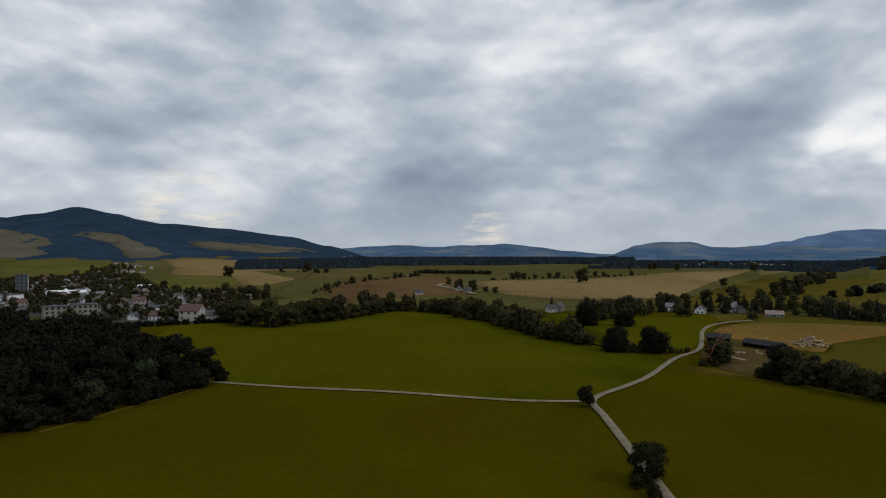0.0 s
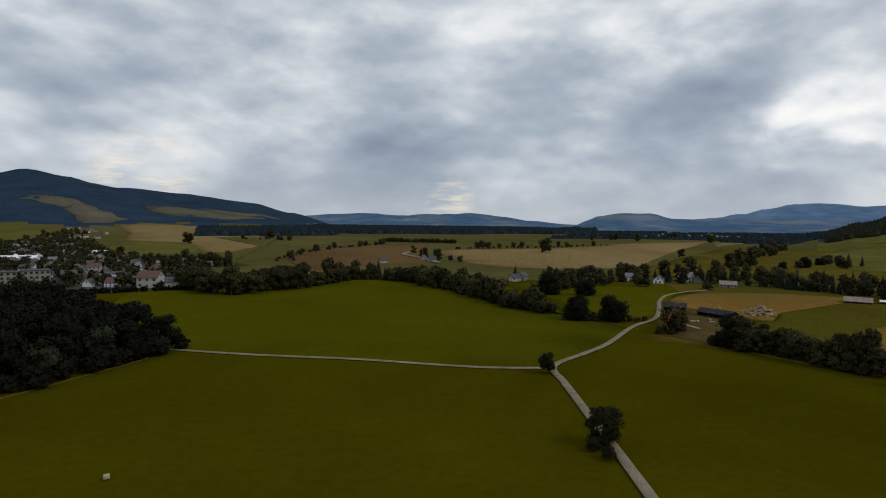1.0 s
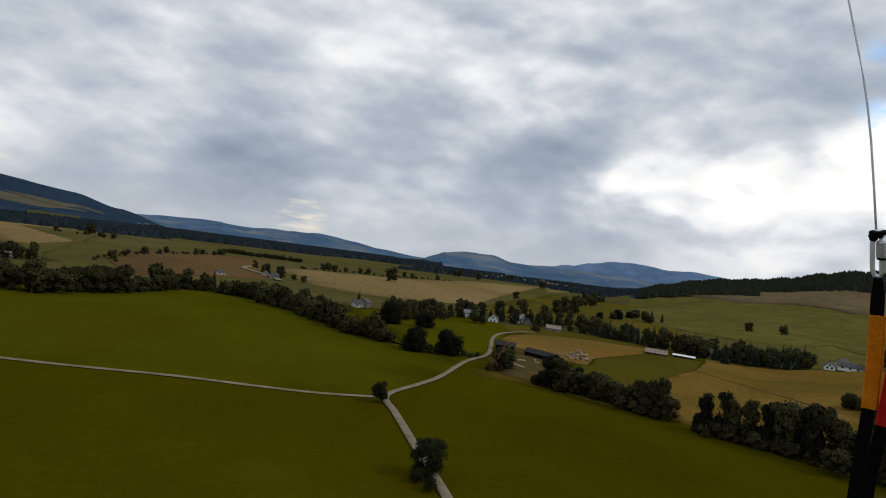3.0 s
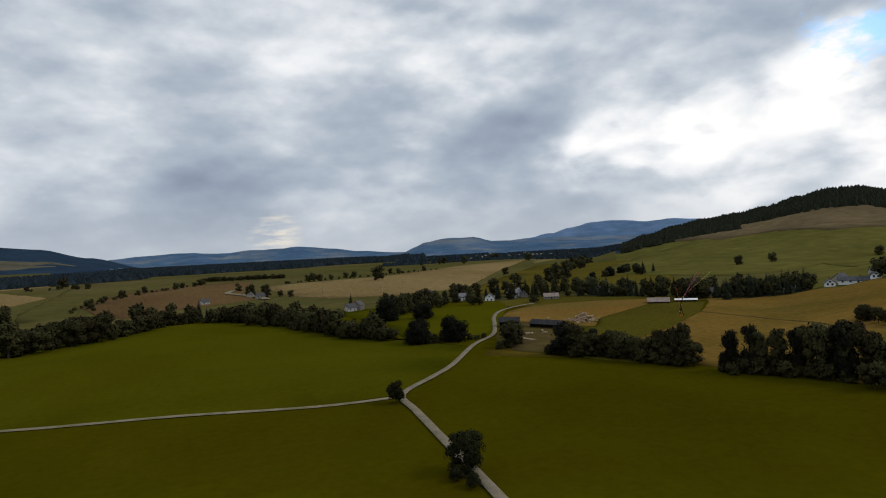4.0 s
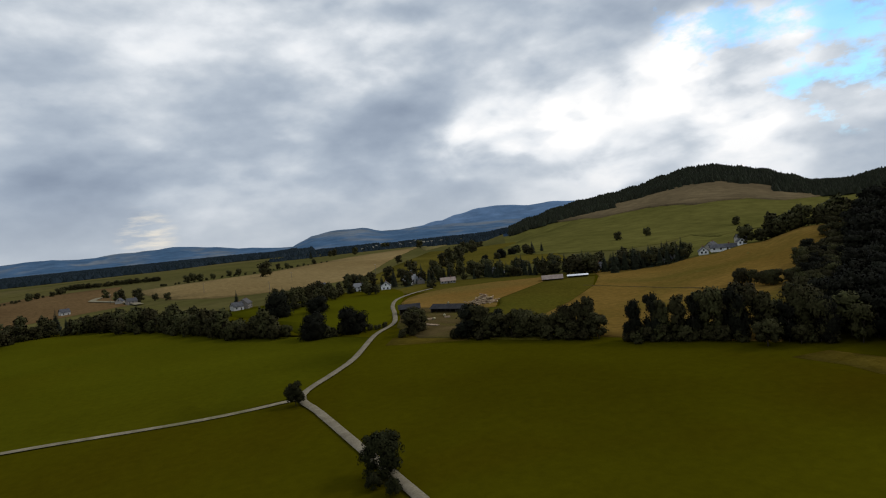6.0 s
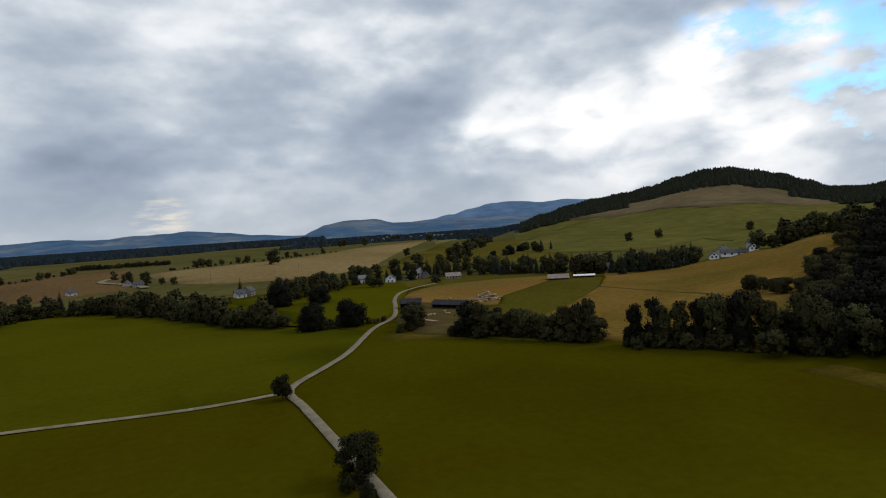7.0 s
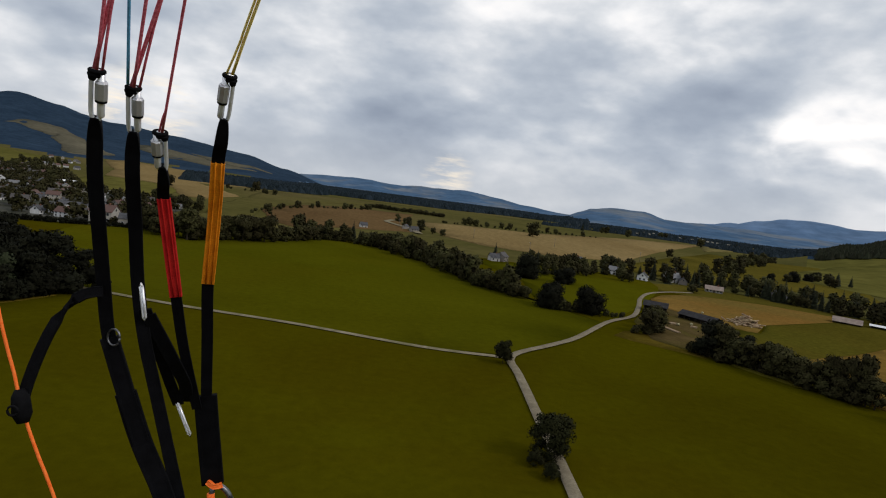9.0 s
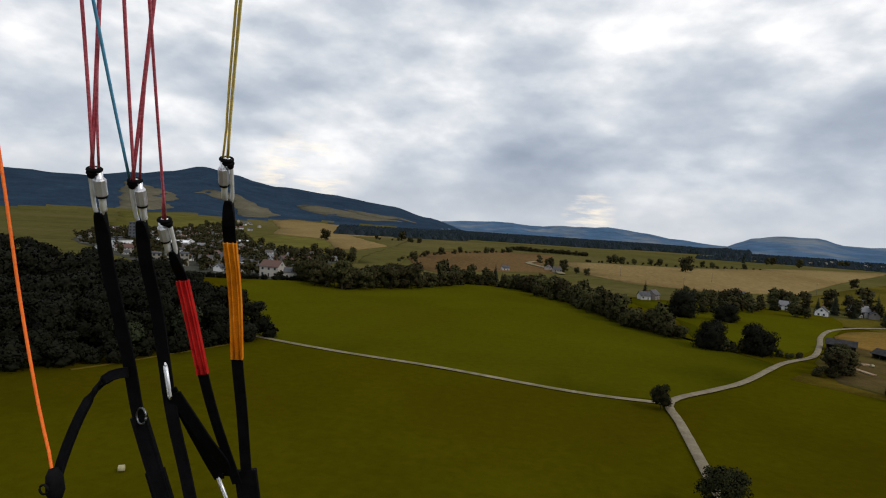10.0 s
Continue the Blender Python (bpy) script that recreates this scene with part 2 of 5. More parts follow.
LEAVES = surface("broad_leaves", (0.031, 0.0285, 0.0115), (0.051, 0.0465, 0.0178), 0.5, rough=0.8, vary=0.3, island=0.2)
LANE_LEAVES = surface("roadside_leaves", (0.015, 0.0155, 0.0055), (0.027, 0.0268, 0.0095), 0.6, rough=0.8, vary=0.1, island=0.3)
# darker copy of the leaves: shade and picture-corner darkening put into the colour
SHADED_LEAVES = surface("shaded_leaves", (0.0075, 0.0077, 0.0044), (0.0132, 0.0134, 0.0073), 0.4, rough=0.8, vary=0.3, island=0.15)
WILLOW = surface("grey_leaves", (0.022, 0.027, 0.013), (0.036, 0.042, 0.020), 0.5, rough=0.75, vary=0.2, island=0.2)
NEEDLES = surface("spruce_needles", (0.016, 0.019, 0.011), (0.030, 0.033, 0.018), 0.8, rough=0.8, vary=0.25, island=0.3)
# far firs: dark canopy colour carries a blue tint painted for haze
HAZY_WOODS = surface("hazy_wood_canopy", (0.009, 0.015, 0.019), (0.018, 0.027, 0.032), 0.02, rough=0.85, island=0.4)
TOWN_GROUND = surface("town_yards", (0.040, 0.044, 0.030), (0.072, 0.070, 0.056), 0.05, fine=0.4, patch=(0.095, 0.092, 0.086), patch_scale=0.04)
PLASTER = palette("house_plaster", ((0.0, (0.44, 0.43, 0.40)), (0.20, (0.36, 0.33, 0.28)), (0.42, (0.70, 0.70, 0.69)), (0.62, (0.24, 0.21, 0.18)), (0.80, (0.42, 0.39, 0.34))))
WHITE_WALL = surface("white_plaster", (0.66, 0.66, 0.64), (0.80, 0.80, 0.78), 0.4, fine=2.0, rough=0.8)
CREAM_WALL = surface("cream_plaster", (0.20, 0.19, 0.155), (0.27, 0.25, 0.205), 0.2, fine=1.5, rough=0.8)
DARK_CLAD = surface("dark_cladding", (0.045, 0.05, 0.06), (0.075, 0.08, 0.09), 0.2, fine=1.5, rough=0.6)
ROOFING = palette("roof_tiles", ((0.0, (0.085, 0.040, 0.030)), (0.2, (0.050, 0.048, 0.050)), (0.5, (0.075, 0.066, 0.062)), (0.76, (0.11, 0.056, 0.043)), (0.88, (0.17, 0.17, 0.175))))
SLATE = surface("grey_slate_roof", (0.05, 0.05, 0.055), (0.10, 0.10, 0.105), 0.6, fine=2.5, rough=0.7)
OLD_WOOD = surface("weathered_boards", (0.035, 0.028, 0.022), (0.075, 0.062, 0.05), 1.0, fine=4.0, rough=0.85, stretch=((6, 6, 0.6), 0))
TIN = surface("rusty_tin_roof", (0.16, 0.11, 0.085), (0.27, 0.21, 0.17), 0.5, fine=3.0, rough=0.6)
WHITE_SHEET = surface("white_sheet_roof", (0.72, 0.73, 0.74), (0.84, 0.84, 0.84), 0.3, fine=1.5, rough=0.45)
CUT_WOOD = surface("peeled_logs", (0.24, 0.17, 0.10), (0.42, 0.31, 0.20), 1.5, fine=5.0, rough=0.85, vary=0.2)
GLASS = surface("window_pane", (0.02, 0.025, 0.03), (0.04, 0.045, 0.05), 1.0, rough=0.15)
WEB_BLACK = surface("black_webbing", (0.0030, 0.0030, 0.0036), (0.0058, 0.0058, 0.0070), 60, fine=900, rough=0.75, bump=0.5)
WEB_RED = surface("red_webbing", (0.40, 0.012, 0.012), (0.54, 0.024, 0.020), 60, fine=700, rough=0.8, bump=0.7)
WEB_ORANGE = surface("orange_webbing", (0.62, 0.17, 0.008), (0.80, 0.27, 0.015), 60, fine=700, rough=0.8, bump=0.7)
STEEL = surface("brushed_steel", (0.74, 0.75, 0.78), (0.86, 0.87, 0.90), 40, fine=500, rough=0.28, metal=0.45, grain=0.15)
ALLOY = surface("knurled_alloy", (0.46, 0.46, 0.48), (0.58, 0.58, 0.60), 30, fine=900, rough=0.36, metal=0.65, bump=0.5, grain=0.2)
GUNMETAL = surface("dark_eyelet_metal", (0.10, 0.10, 0.105), (0.20, 0.20, 0.21), 40, rough=0.35, metal=0.8)
RUBBER = surface("black_rubber", (0.004, 0.004, 0.0045), (0.008, 0.008, 0.009), 50, fine=400, rough=0.8)
CORD_PINK = surface("crimson_sheath", (0.46, 0.055, 0.085), (0.72, 0.20, 0.25), 500, fine=1200, rough=0.8, bump=0.4, grain=0.2)
CORD_YELLOW = surface("yellow_sheath", (1.0, 0.74, 0.20), (1.0, 0.86, 0.36), 300, fine=1200, rough=0.8, bump=0.4, grain=0.2)
CORD_BLUE = surface("blue_sheath", (0.09, 0.32, 0.54), (0.13, 0.42, 0.64), 300, fine=1200, rough=0.8, bump=0.4, grain=0.2)
CORD_GREY = surface("grey_sheath", (0.42, 0.43, 0.45), (0.58, 0.59, 0.60), 300, fine=1200, rough=0.8, bump=0.4, grain=0.2)
CORD_ORANGE = surface("orange_brake_cord", (0.85, 0.13, 0.02), (0.95, 0.22, 0.05), 300, fine=1200, rough=0.7, bump=0.4, grain=0.2)
POLE_WOOD = surface("pole_wood", (0.10, 0.09, 0.08), (0.18, 0.16, 0.14), 1.0, fine=6.0)

# ---- mesh helpers ----
def part(name, bm, material, parent=None, label="", smooth=False):
    me = bpy.data.meshes.new(name)
    bm.to_mesh(me)
    bm.free()
    me.materials.append(material)
    if smooth:
        me.polygons.foreach_set("use_smooth", [True] * len(me.polygons))
    ob = new(name, me)
    if parent is not None:
        ob.parent = parent
    if label:
        tagged(ob, label)
    return ob


def from_arrays(name, verts, faces, material, parent=None, normals=None):
    me = bpy.data.meshes.new(name)
    me.from_pydata(verts, [], faces)
    me.materials.append(material)
    if normals is not None:
        me.polygons.foreach_set("use_smooth", [True] * len(faces))
        me.normals_split_custom_set_from_vertices(normals)
    ob = new(name, me)
    if parent is not None:
        ob.parent = parent
    return ob


def box(bm, x0, x1, y0, y1, z0, z1):
    v = [bm.verts.new(p) for p in ((x0, y0, z0), (x1, y0, z0), (x1, y1, z0), (x0, y1, z0), (x0, y0, z1), (x1, y0, z1), (x1, y1, z1), (x0, y1, z1))]
    for f in ((3, 2, 1, 0), (4, 5, 6, 7), (0, 1, 5, 4), (1, 2, 6, 5), (2, 3, 7, 6), (3, 0, 4, 7)):
        bm.faces.new([v[i] for i in f])


def tube(bm, points, radii, sides=8):
    """A tapered tube along points, closed at both ends."""
    pts = [Vector(p) for p in points]
    rings = []
    for i, p in enumerate(pts):
        d = (pts[min(i + 1, len(pts) - 1)] - pts[max(i - 1, 0)]).normalized()
        a = d.cross((0, 0, 1) if abs(d.z) < 0.9 else (1, 0, 0)).normalized()
        b = d.cross(a)
        r = radii[i] if isinstance(radii, (list, tuple)) else radii
        rings.append([bm.verts.new(p + r * (math.cos(t) * a + math.sin(t) * b)) for t in (2 * math.pi * k / sides for k in range(sides))])
    for u, v in zip(rings, rings[1:]):
        for k in range(sides):
            bm.faces.new((u[k], u[(k + 1) % sides], v[(k + 1) % sides], v[k]))
    bm.faces.new(rings[0][::-1])
    bm.faces.new(rings[-1])


# ---- the land ----
def lerp_table(tab, a):
    if a <= tab[0][0]:
        return tab[0][1]
    for (a0, e0), (a1, e1) in zip(tab, tab[1:]):
        if a <= a1:
            s = (a - a0) / (a1 - a0)
            s = s * s * (3 - 2 * s)
            return e0 + (e1 - e0) * s
    return tab[-1][1]


# ridge lines: crest distance, foot distance, crest elevation in degrees by bearing (clockwise from +y)
WEST_RIDGE = ((-80, 1.0), (-60, 1.5), (-46.6, 2.05), (-41, 2.15), (-36.8, 2.65), (-34.6, 3.15), (-31.8, 3.65), (-29.2, 3.25), (-27.2, 2.75), (-25.5, 2.45), (-20, 1.9), (-14.6, 1.3), (-11, 0.4), (-7, -0.6))
FAR_RIDGE = ((-24, -0.6), (-14, 0.25), (-8, 0.35), (-3.5, 0.62), (0, 0.5), (5.3, 0.68), (9, 0.3), (12, 0.0), (16, -0.3), (22, -0.6))
MIDDLE_RIDGE = ((15.5, -0.75), (16.8, -0.05), (18.2, 0.45), (20.3, 0.8), (22.2, 0.75), (25, 0.3), (30, 0.45), (35, 0.2), (45, 0.0), (55, -0.7))
MOUNTAIN_RIDGE = ((24, -0.6), (28, 0.5), (30.5, 0.85), (32, 1.25), (34.2, 1.8), (35.4, 1.85), (37.2, 1.7), (39.3, 1.5), (41.6, 1.62), (43.5, 1.4), (46, 0.8), (49, 0.1), (56, -0.6))
EAST_HILL = ((34, -1.45), (37, -0.75), (39.1, -0.1), (41.8, 0.6), (44, 1.05), (46.7, 1.45), (49, 1.95), (51.3, 2.55), (53.4, 2.98), (55.3, 3.0), (57.4, 2.6), (59.3, 2.1), (61.2, 1.4), (62.9, 0.75), (65, 0.6), (68.6, 1.2), (80, 1.6), (100, 0.4))
KNOLL = ((44, -5.75), (46, -5.72), (49.8, -5.4), (54.2, -4.65), (58.3, -3.8), (62.5, -2.65), (70, -1.6), (90, -1.2), (120, -5.6))
RIDGES = ((3800, 1500, WEST_RIDGE), (4650, 3700, FAR_RIDGE), (3300, 2500, MIDDLE_RIDGE), (4600, 3600, MOUNTAIN_RIDGE), (1700, 650, EAST_HILL), (430, 165, KNOLL))

# the eastern hill and knoll are laid out round a point of their own
EASTERN, EAST_SCALE, EAST_X, EAST_Y = 4, 0.888, 6.0, 22.0


def polar(x, y, east):
    if east:
        x, y = (x - EAST_X) / EAST_SCALE, (y - EAST_Y) / EAST_SCALE
    return math.hypot(x, y), math.degrees(math.atan2(x, y))


def height(x, y):
    z = 0.0
    for n, (crest, foot, tab) in enumerate(RIDGES):
        r, a = polar(x, y, n >= EASTERN)
        top = EYE_Z + crest * math.tan(math.radians(lerp_table(tab, a)))
        if top <= 0 or r <= foot:
            continue
        s = (r - foot) / (crest - foot)
        if s < 1:
            s = s * s * (1.6 - 0.6 * s) if s < 1 else 1
        else:
            s = max(0.45, 1 - 0.35 * (s - 1))
        z = max(z, top * s * (EAST_SCALE if n >= EASTERN else 1.0))
    return z


def ridge_at(x, y):
    """The ridge that makes the land at a place."""
    tops = []
    for n, (crest, foot, tab) in enumerate(RIDGES):
        r, a = polar(x, y, n >= EASTERN)
        tops.append(math.tan(math.radians(lerp_table(tab, a))) * crest + EYE_Z if r > foot else 0.0)
    return tops.index(max(tops))


def rough_height(x, y):
    """The land with small unevenness on the hills."""
    z = height(x, y)
    r = math.hypot(x, y)
    if z > 5:
        z += min(1.0, z / 40) * r * 0.0032 * (noise.noise((x / 260, y / 260, 0.3)) + 0.5 * noise.noise((x / 90, y / 90, 7.1)))
    return z


def build_ground():
    bearings = [-180 + 4 * k for k in range(26)] + [-78 + 0.6 * k for k in range(274)] + [86.4 + 4 * k for k in range(24)]
    radii = [25 * 1.045 ** k for k in range(121)]
    radii = [r for r in radii if r < 4860] + [4880]
    verts, faces, mats = [(0, 0, 0)], [], []
    for r in radii:
        for a in bearings:
            x, y = r * math.sin(radians(a)), r * math.cos(radians(a))
            verts.append((x, y, rough_height(x, y)))
    na = len(bearings)
    for j in range(na):
        faces.append((0, 1 + (j + 1) % na, 1 + j))
        mats.append(0)
    for i in range(len(radii) - 1):
        for j in range(na):
            k, l = i * na + j + 1, i * na + (j + 1) % na + 1
            faces.append((k, l, l + na, k + na))
            r, a = (radii[i] + radii[i + 1]) / 2, bearings[j] + 0.3
            z = verts[k][2]
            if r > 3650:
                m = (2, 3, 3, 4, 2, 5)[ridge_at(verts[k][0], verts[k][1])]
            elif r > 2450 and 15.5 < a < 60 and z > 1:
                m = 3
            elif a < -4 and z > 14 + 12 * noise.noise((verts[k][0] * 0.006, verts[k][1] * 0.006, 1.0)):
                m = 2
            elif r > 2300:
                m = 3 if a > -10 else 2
            elif 36 < a < 100 and z > 2:
                m = 2 if polar(verts[k][0], verts[k][1], True)[0] > 1360 else 5
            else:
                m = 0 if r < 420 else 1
            mats.append(m)
    me = bpy.data.meshes.new("ground")
    me.from_pydata(verts, [], faces)
    for m in (MEADOW, FAR_GREEN, HAZY_SLOPE, HAZY_FAR_HILL, HAZY_MOUNTAIN, HILL_GREEN):
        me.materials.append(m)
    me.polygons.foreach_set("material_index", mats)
    me.polygons.foreach_set("use_smooth", [True] * len(faces))
    return tagged(new("ground", me), "olive green meadows in a wide valley rising to forested hills", "ground", kind="structure")


build_ground()


def drape(name, outline, material, label, lift=0.12, step=60, wobble=0.0):
    """A field lying on the land, with a slightly uneven edge."""
    bm = bmesh.new()
    pts = []
    for (x0, y0), (x1, y1) in zip(outline, outline[1:] + outline[:1]):
        d = math.hypot(x1 - x0, y1 - y0)
        k = max(1, int(d / max(4.0, step / 3)))
        for i in range(k):
            s = i / k
            x, y = x0 + (x1 - x0) * s, y0 + (y1 - y0) * s
            r = math.hypot(x, y)
            f = 0.05 if wobble < 10 else 0.011
            w = (wobble or max(1.3, r * 0.004)) * noise.noise((x * f, y * f, 3.3))
            pts.append((x + w, y + w * 0.6 + wobble * 0.3 * noise.noise((x * f * 3, y * f * 3, 8.8))))
    bm.faces.new([bm.verts.new((x, y, 0)) for x, y in pts])
    bmesh.ops.triangulate(bm, faces=bm.faces[:], ngon_method="EAR_CLIP")
    for _ in range(6):
        long = [e for e in bm.edges if e.calc_length() > step * max(1.0, e.verts[0].co.length / 600)]
        if not long:
            break
        bmesh.ops.subdivide_edges(bm, edges=long, cuts=1)
        bmesh.ops.triangulate(bm, faces=bm.faces[:])
    for v in bm.verts:
        r = v.co.xy.length
        v.co.z = rough_height(v.co.x, v.co.y) + lift + max(0.0, r - 350) * 0.0009
    for f in bm.faces:
        if f.normal.z < 0:
            f.normal_flip()
    rim = [e for e in bm.edges if e.is_boundary]
    low = bmesh.ops.extrude_edge_only(bm, edges=rim)["geom"]
    for v in low:
        if isinstance(v, bmesh.types.BMVert):
            v.co.z -= lift + 0.4 + max(0.0, v.co.xy.length - 350) * 0.0014
    return tagged(part(name, bm, material, smooth=True), label, "field", kind="structure")


drape("field_brown", [(-134, 645), (-130, 827), (-76, 953), (30, 975), (12, 719), (21, 577), (-41, 522), (-72, 476), (-93, 505)], BROWN, "reddish brown harvested field beyond the tree belt", 0.3)
drape("field_stubble", [(35, 782), (93, 826), (204, 859), (448, 1119), (655, 1248), (358, 780), (217, 540), (165, 509), (134, 502), (84, 522), (54, 577)], STUBBLE, "pale tan stubble field in the valley", 0.3)
drape("field_stubble_far", [(642, 1211), (905, 1554), (1238, 1877), (1317, 1913), (792, 1284), (535, 991)], PALE, "pale strip of dry grass below the hill", 0.5)
drape("field_tan", [(-852, 1795), (-824, 1932), (-637, 1873), (-456, 1799), (-264, 1679), (-259, 1467), (-353, 1295), (-398, 1222), (-216, 863), (-213, 708), (-239, 709), (-351, 957), (-476, 1025), (-645, 1417)], STUBBLE, "tan stubble field near the town", 0.4)
drape("field_green_strip", [(-465, 1001), (-347, 936), (-274, 798), (-247, 697), (-286, 657), (-318, 645), (-399, 786)], HILL_GREEN, "green strip field near the town", 0.4)
drape("field_yellow_green", [(-202, 830), (-270, 1256), (-196, 1418), (23, 1466), (58, 1289), (-90, 1127), (-138, 879), (-135, 655), (-110, 510), (-130, 434), (-174, 619)], FAR_GREEN, "yellow-green field between stubble fields", 0.3)
drape("hill_field_brown", [(-2000, 2556), (-1892, 2510), (-1729, 2418), (-1552, 2277), (-1383, 2088), (-1375, 2010), (-1229, 1829), (-1232, 1723), (-1305, 1668)], HILL_BROWN, "brown pasture on the forested hill", 0.6, 40, 24)
drape("hill_field_tan", [(-1445, 2282), (-1443, 2425), (-1393, 2481), (-1295, 2433), (-1131, 2268), (-952, 2047), (-919, 1861), (-959, 1785), (-1136, 2067), (-1277, 2236), (-1351, 2253)], HILL_BROWN, "brown hillside pasture above the town", 0.6, 40, 24)
drape("hill_field_green", [(-1214, 1552), (-1118, 1652), (-1016, 1616), (-880, 1543), (-799, 1424), (-528, 815), (-515, 721), (-565, 723)], HILL_GREEN, "green pasture above the town", 1.0, 60, 18)
drape("hill_field_pale", [(-1101, 2551), (-1090, 2741), (-913, 2683), (-755, 2583), (-625, 2563), (-718, 2307), (-866, 2287), (-983, 2358)], HILL_BROWN, "pale meadow at the foot of the mountain", 0.6, 40, 24)
drape("hill_field_small", [(-966, 2800), (-891, 2862), (-739, 2808), (-608, 2827), (-711, 2607), (-844, 2670)], HILL_BROWN, "small meadow on the mountain slope", 0.6, 40)
drape("hill_brown_top", [(985, 1000), (1050, 930), (1075, 830), (1110, 770), (1190, 745), (1204, 666), (1180, 590), (1059, 549), (948, 546), (920, 594), (844, 631), (850, 735), (790, 790), (805, 883), (800, 950), (890, 1090)], HILL_DRY, "brown grass crown of the hill below the spruce wood", 2.6, 50)
drape("hill_green_slope", [(709, 820), (823, 867), (860, 790), (870, 700), (940, 620), (1070, 560), (1000, 500), (837, 438), (796, 445), (604, 353), (576, 388), (508, 367), (578, 449), (490, 422), (440, 434), (416, 488), (402, 568), (421, 630), (613, 794)], HILL_GREEN, "green pasture on the hillside", 0.5, 50)
drape("field_green_rise", [(173, 456), (300, 640), (494, 903), (589.1, 786.1), (429.8, 509.9), (340.1, 380.7), (321.7, 443.5), (257, 433), (209, 426)], PASTURE, "green field rising behind the village", 0.35)
drape("field_ripe", [(264, 282), (281, 306), (299, 271), (317, 246), (332, 224), (346, 199), (353.9, 185.6), (316.6, 164.3), (272.2, 146.5), (238.4, 135.8), (213.6, 121.6), (153, 109), (139, 141), (131, 159), (146, 199), (182, 219), (228, 250)], RIPE, "ripe golden field above the tree row", 0.3, 14)
drape("field_green_wedge", [(158, 240), (174, 262), (238, 300), (262, 283), (228, 251), (182, 219), (146, 199), (121, 164), (112, 182), (136, 216), (150, 243)], OLIVE, "green wedge of grass beside the golden field", 0.36, 14)
drape("field_ochre", [(141, 306), (155, 324), (172, 336), (190, 340), (224, 334), (252, 318), (240, 301), (174, 263), (157, 241), (146, 254), (134, 284)], GOLD, "ochre field beside the farmyard", 0.3, 20)
drape("farmyard", [(137, 296), (154, 270), (138, 213), (113, 184), (98, 206), (104, 236)], YARD, "trampled earth farmyard with grass", 0.28, 20)
drape("field_dry_corner", [(85, 206), (91, 215), (100, 213), (109, 201), (106, 186), (96, 196)], DRY_GRASS, "corner of pale dry grass by the farmyard", 0.1, 20, 4.0)
drape("field_meadow", [(-100, 200), (-71, 187), (-45, 180), (-14, 174), (20, 164.5), (43, 166), (57, 182), (69, 196), (88, 225), (70, 258), (52, 282), (34, 335), (0, 396), (-36, 408), (-63, 354), (-92, 320), (-118, 335), (-150, 328), (-130, 240)], NORTH_GRASS, "lush green meadow between the track and the tree belt", 0.08, 30)
drape("field_paddock", [(61, 390), (140, 419), (175, 385), (170, 362), (160, 338), (124, 278), (99, 240), (89, 243), (72, 267), (77, 316)], NORTH_GRASS, "green paddock in front of the village", 0.2, 40)
drape("field_village", [(172, 378), (162, 346), (187, 356), (226.6, 338.9), (248.5, 315.2), (272.6, 290.5), (302.4, 270.8), (309.5, 281.5), (277.7, 314.5), (255.1, 348.9), (236, 374), (200, 391)], PASTURE, "green garden strip in front of the village", 0.16, 30)
drape("field_dry_edge", [(139, 99), (150, 96), (151, 84), (146, 70), (138, 74), (140, 88)], DRY_GRASS, "strip of dry grass along the wood edge", 0.12, 20, 5.0)


def smooth_line(points, step):
    """Points along a Catmull-Rom curve."""
    p = [Vector(q) for q in points]
    p = [2 * p[0] - p[1], *p, 2 * p[-1] - p[-2]]
    out = []
    for a, b, c, d in zip(p, p[1:], p[2:], p[3:]):
        k = max(2, int((c - b).length / step))
        for i in range(k):
            t = i / k
            out.append(0.5 * (2 * b + (c - a) * t + (2 * a - 5 * b + 4 * c - d) * t * t + (3 * b - a - 3 * c + d) * t ** 3))
    return out + [p[-2]]


def track(name, points, width, material, label, lift):
    """A road ribbon with a crown, ragged edges and thin verges."""
    bm = bmesh.new()
    line = smooth_line([(*q, 0) for q in points], 4)
    rows = []
    for i, q in enumerate(line):
        d = (line[min(i + 1, len(line) - 1)] - line[max(i - 1, 0)]).normalized()
        side = Vector((d.y, -d.x, 0))
        row = []
        for s, up in ((-0.5, -0.12), (-0.46, 0.0), (0.0, 0.05), (0.46, 0.0), (0.5, -0.12)):
            w = width * s * (1 + 0.10 * noise.noise((q.x * 0.15, q.y * 0.15, s)))
            c = q + side * w
            row.append(bm.verts.new((c.x, c.y, rough_height(c.x, c.y) + lift + up + max(0.0, c.length - 350) * 0.0016)))
        rows.append(row)
    for u, v in zip(rows, rows[1:]):
        for k in range(4):
            bm.faces.new((u[k], u[k + 1], v[k + 1], v[k]))
    return tagged(part(name, bm, material, smooth=True), label, "road", kind="structure")


track("road_lane", [(33.5, 48), (36.8, 70), (38.2, 87), (39.2, 103), (40.3, 125), (41.6, 148), (43, 165), (57, 181), (69, 195), (91, 228), (108, 247), (122, 275), (133, 300), (148, 325), (167, 342), (186, 352)], 2.12, ASPHALT, "pale narrow lane winding to the village", 0.42)
track("road_track", [(42.6, 163), (20, 164.5), (-14, 174), (-45, 180), (-71, 187), (-84, 192), (-110, 204)], 1.8, GRAVEL, "pale gravel farm track across the meadow", 0.3)
track("road_valley", [(2, 735), (-4, 690), (12, 640), (24, 600), (30, 560)], 7, GRAVEL, "pale country road among trees", 0.8)
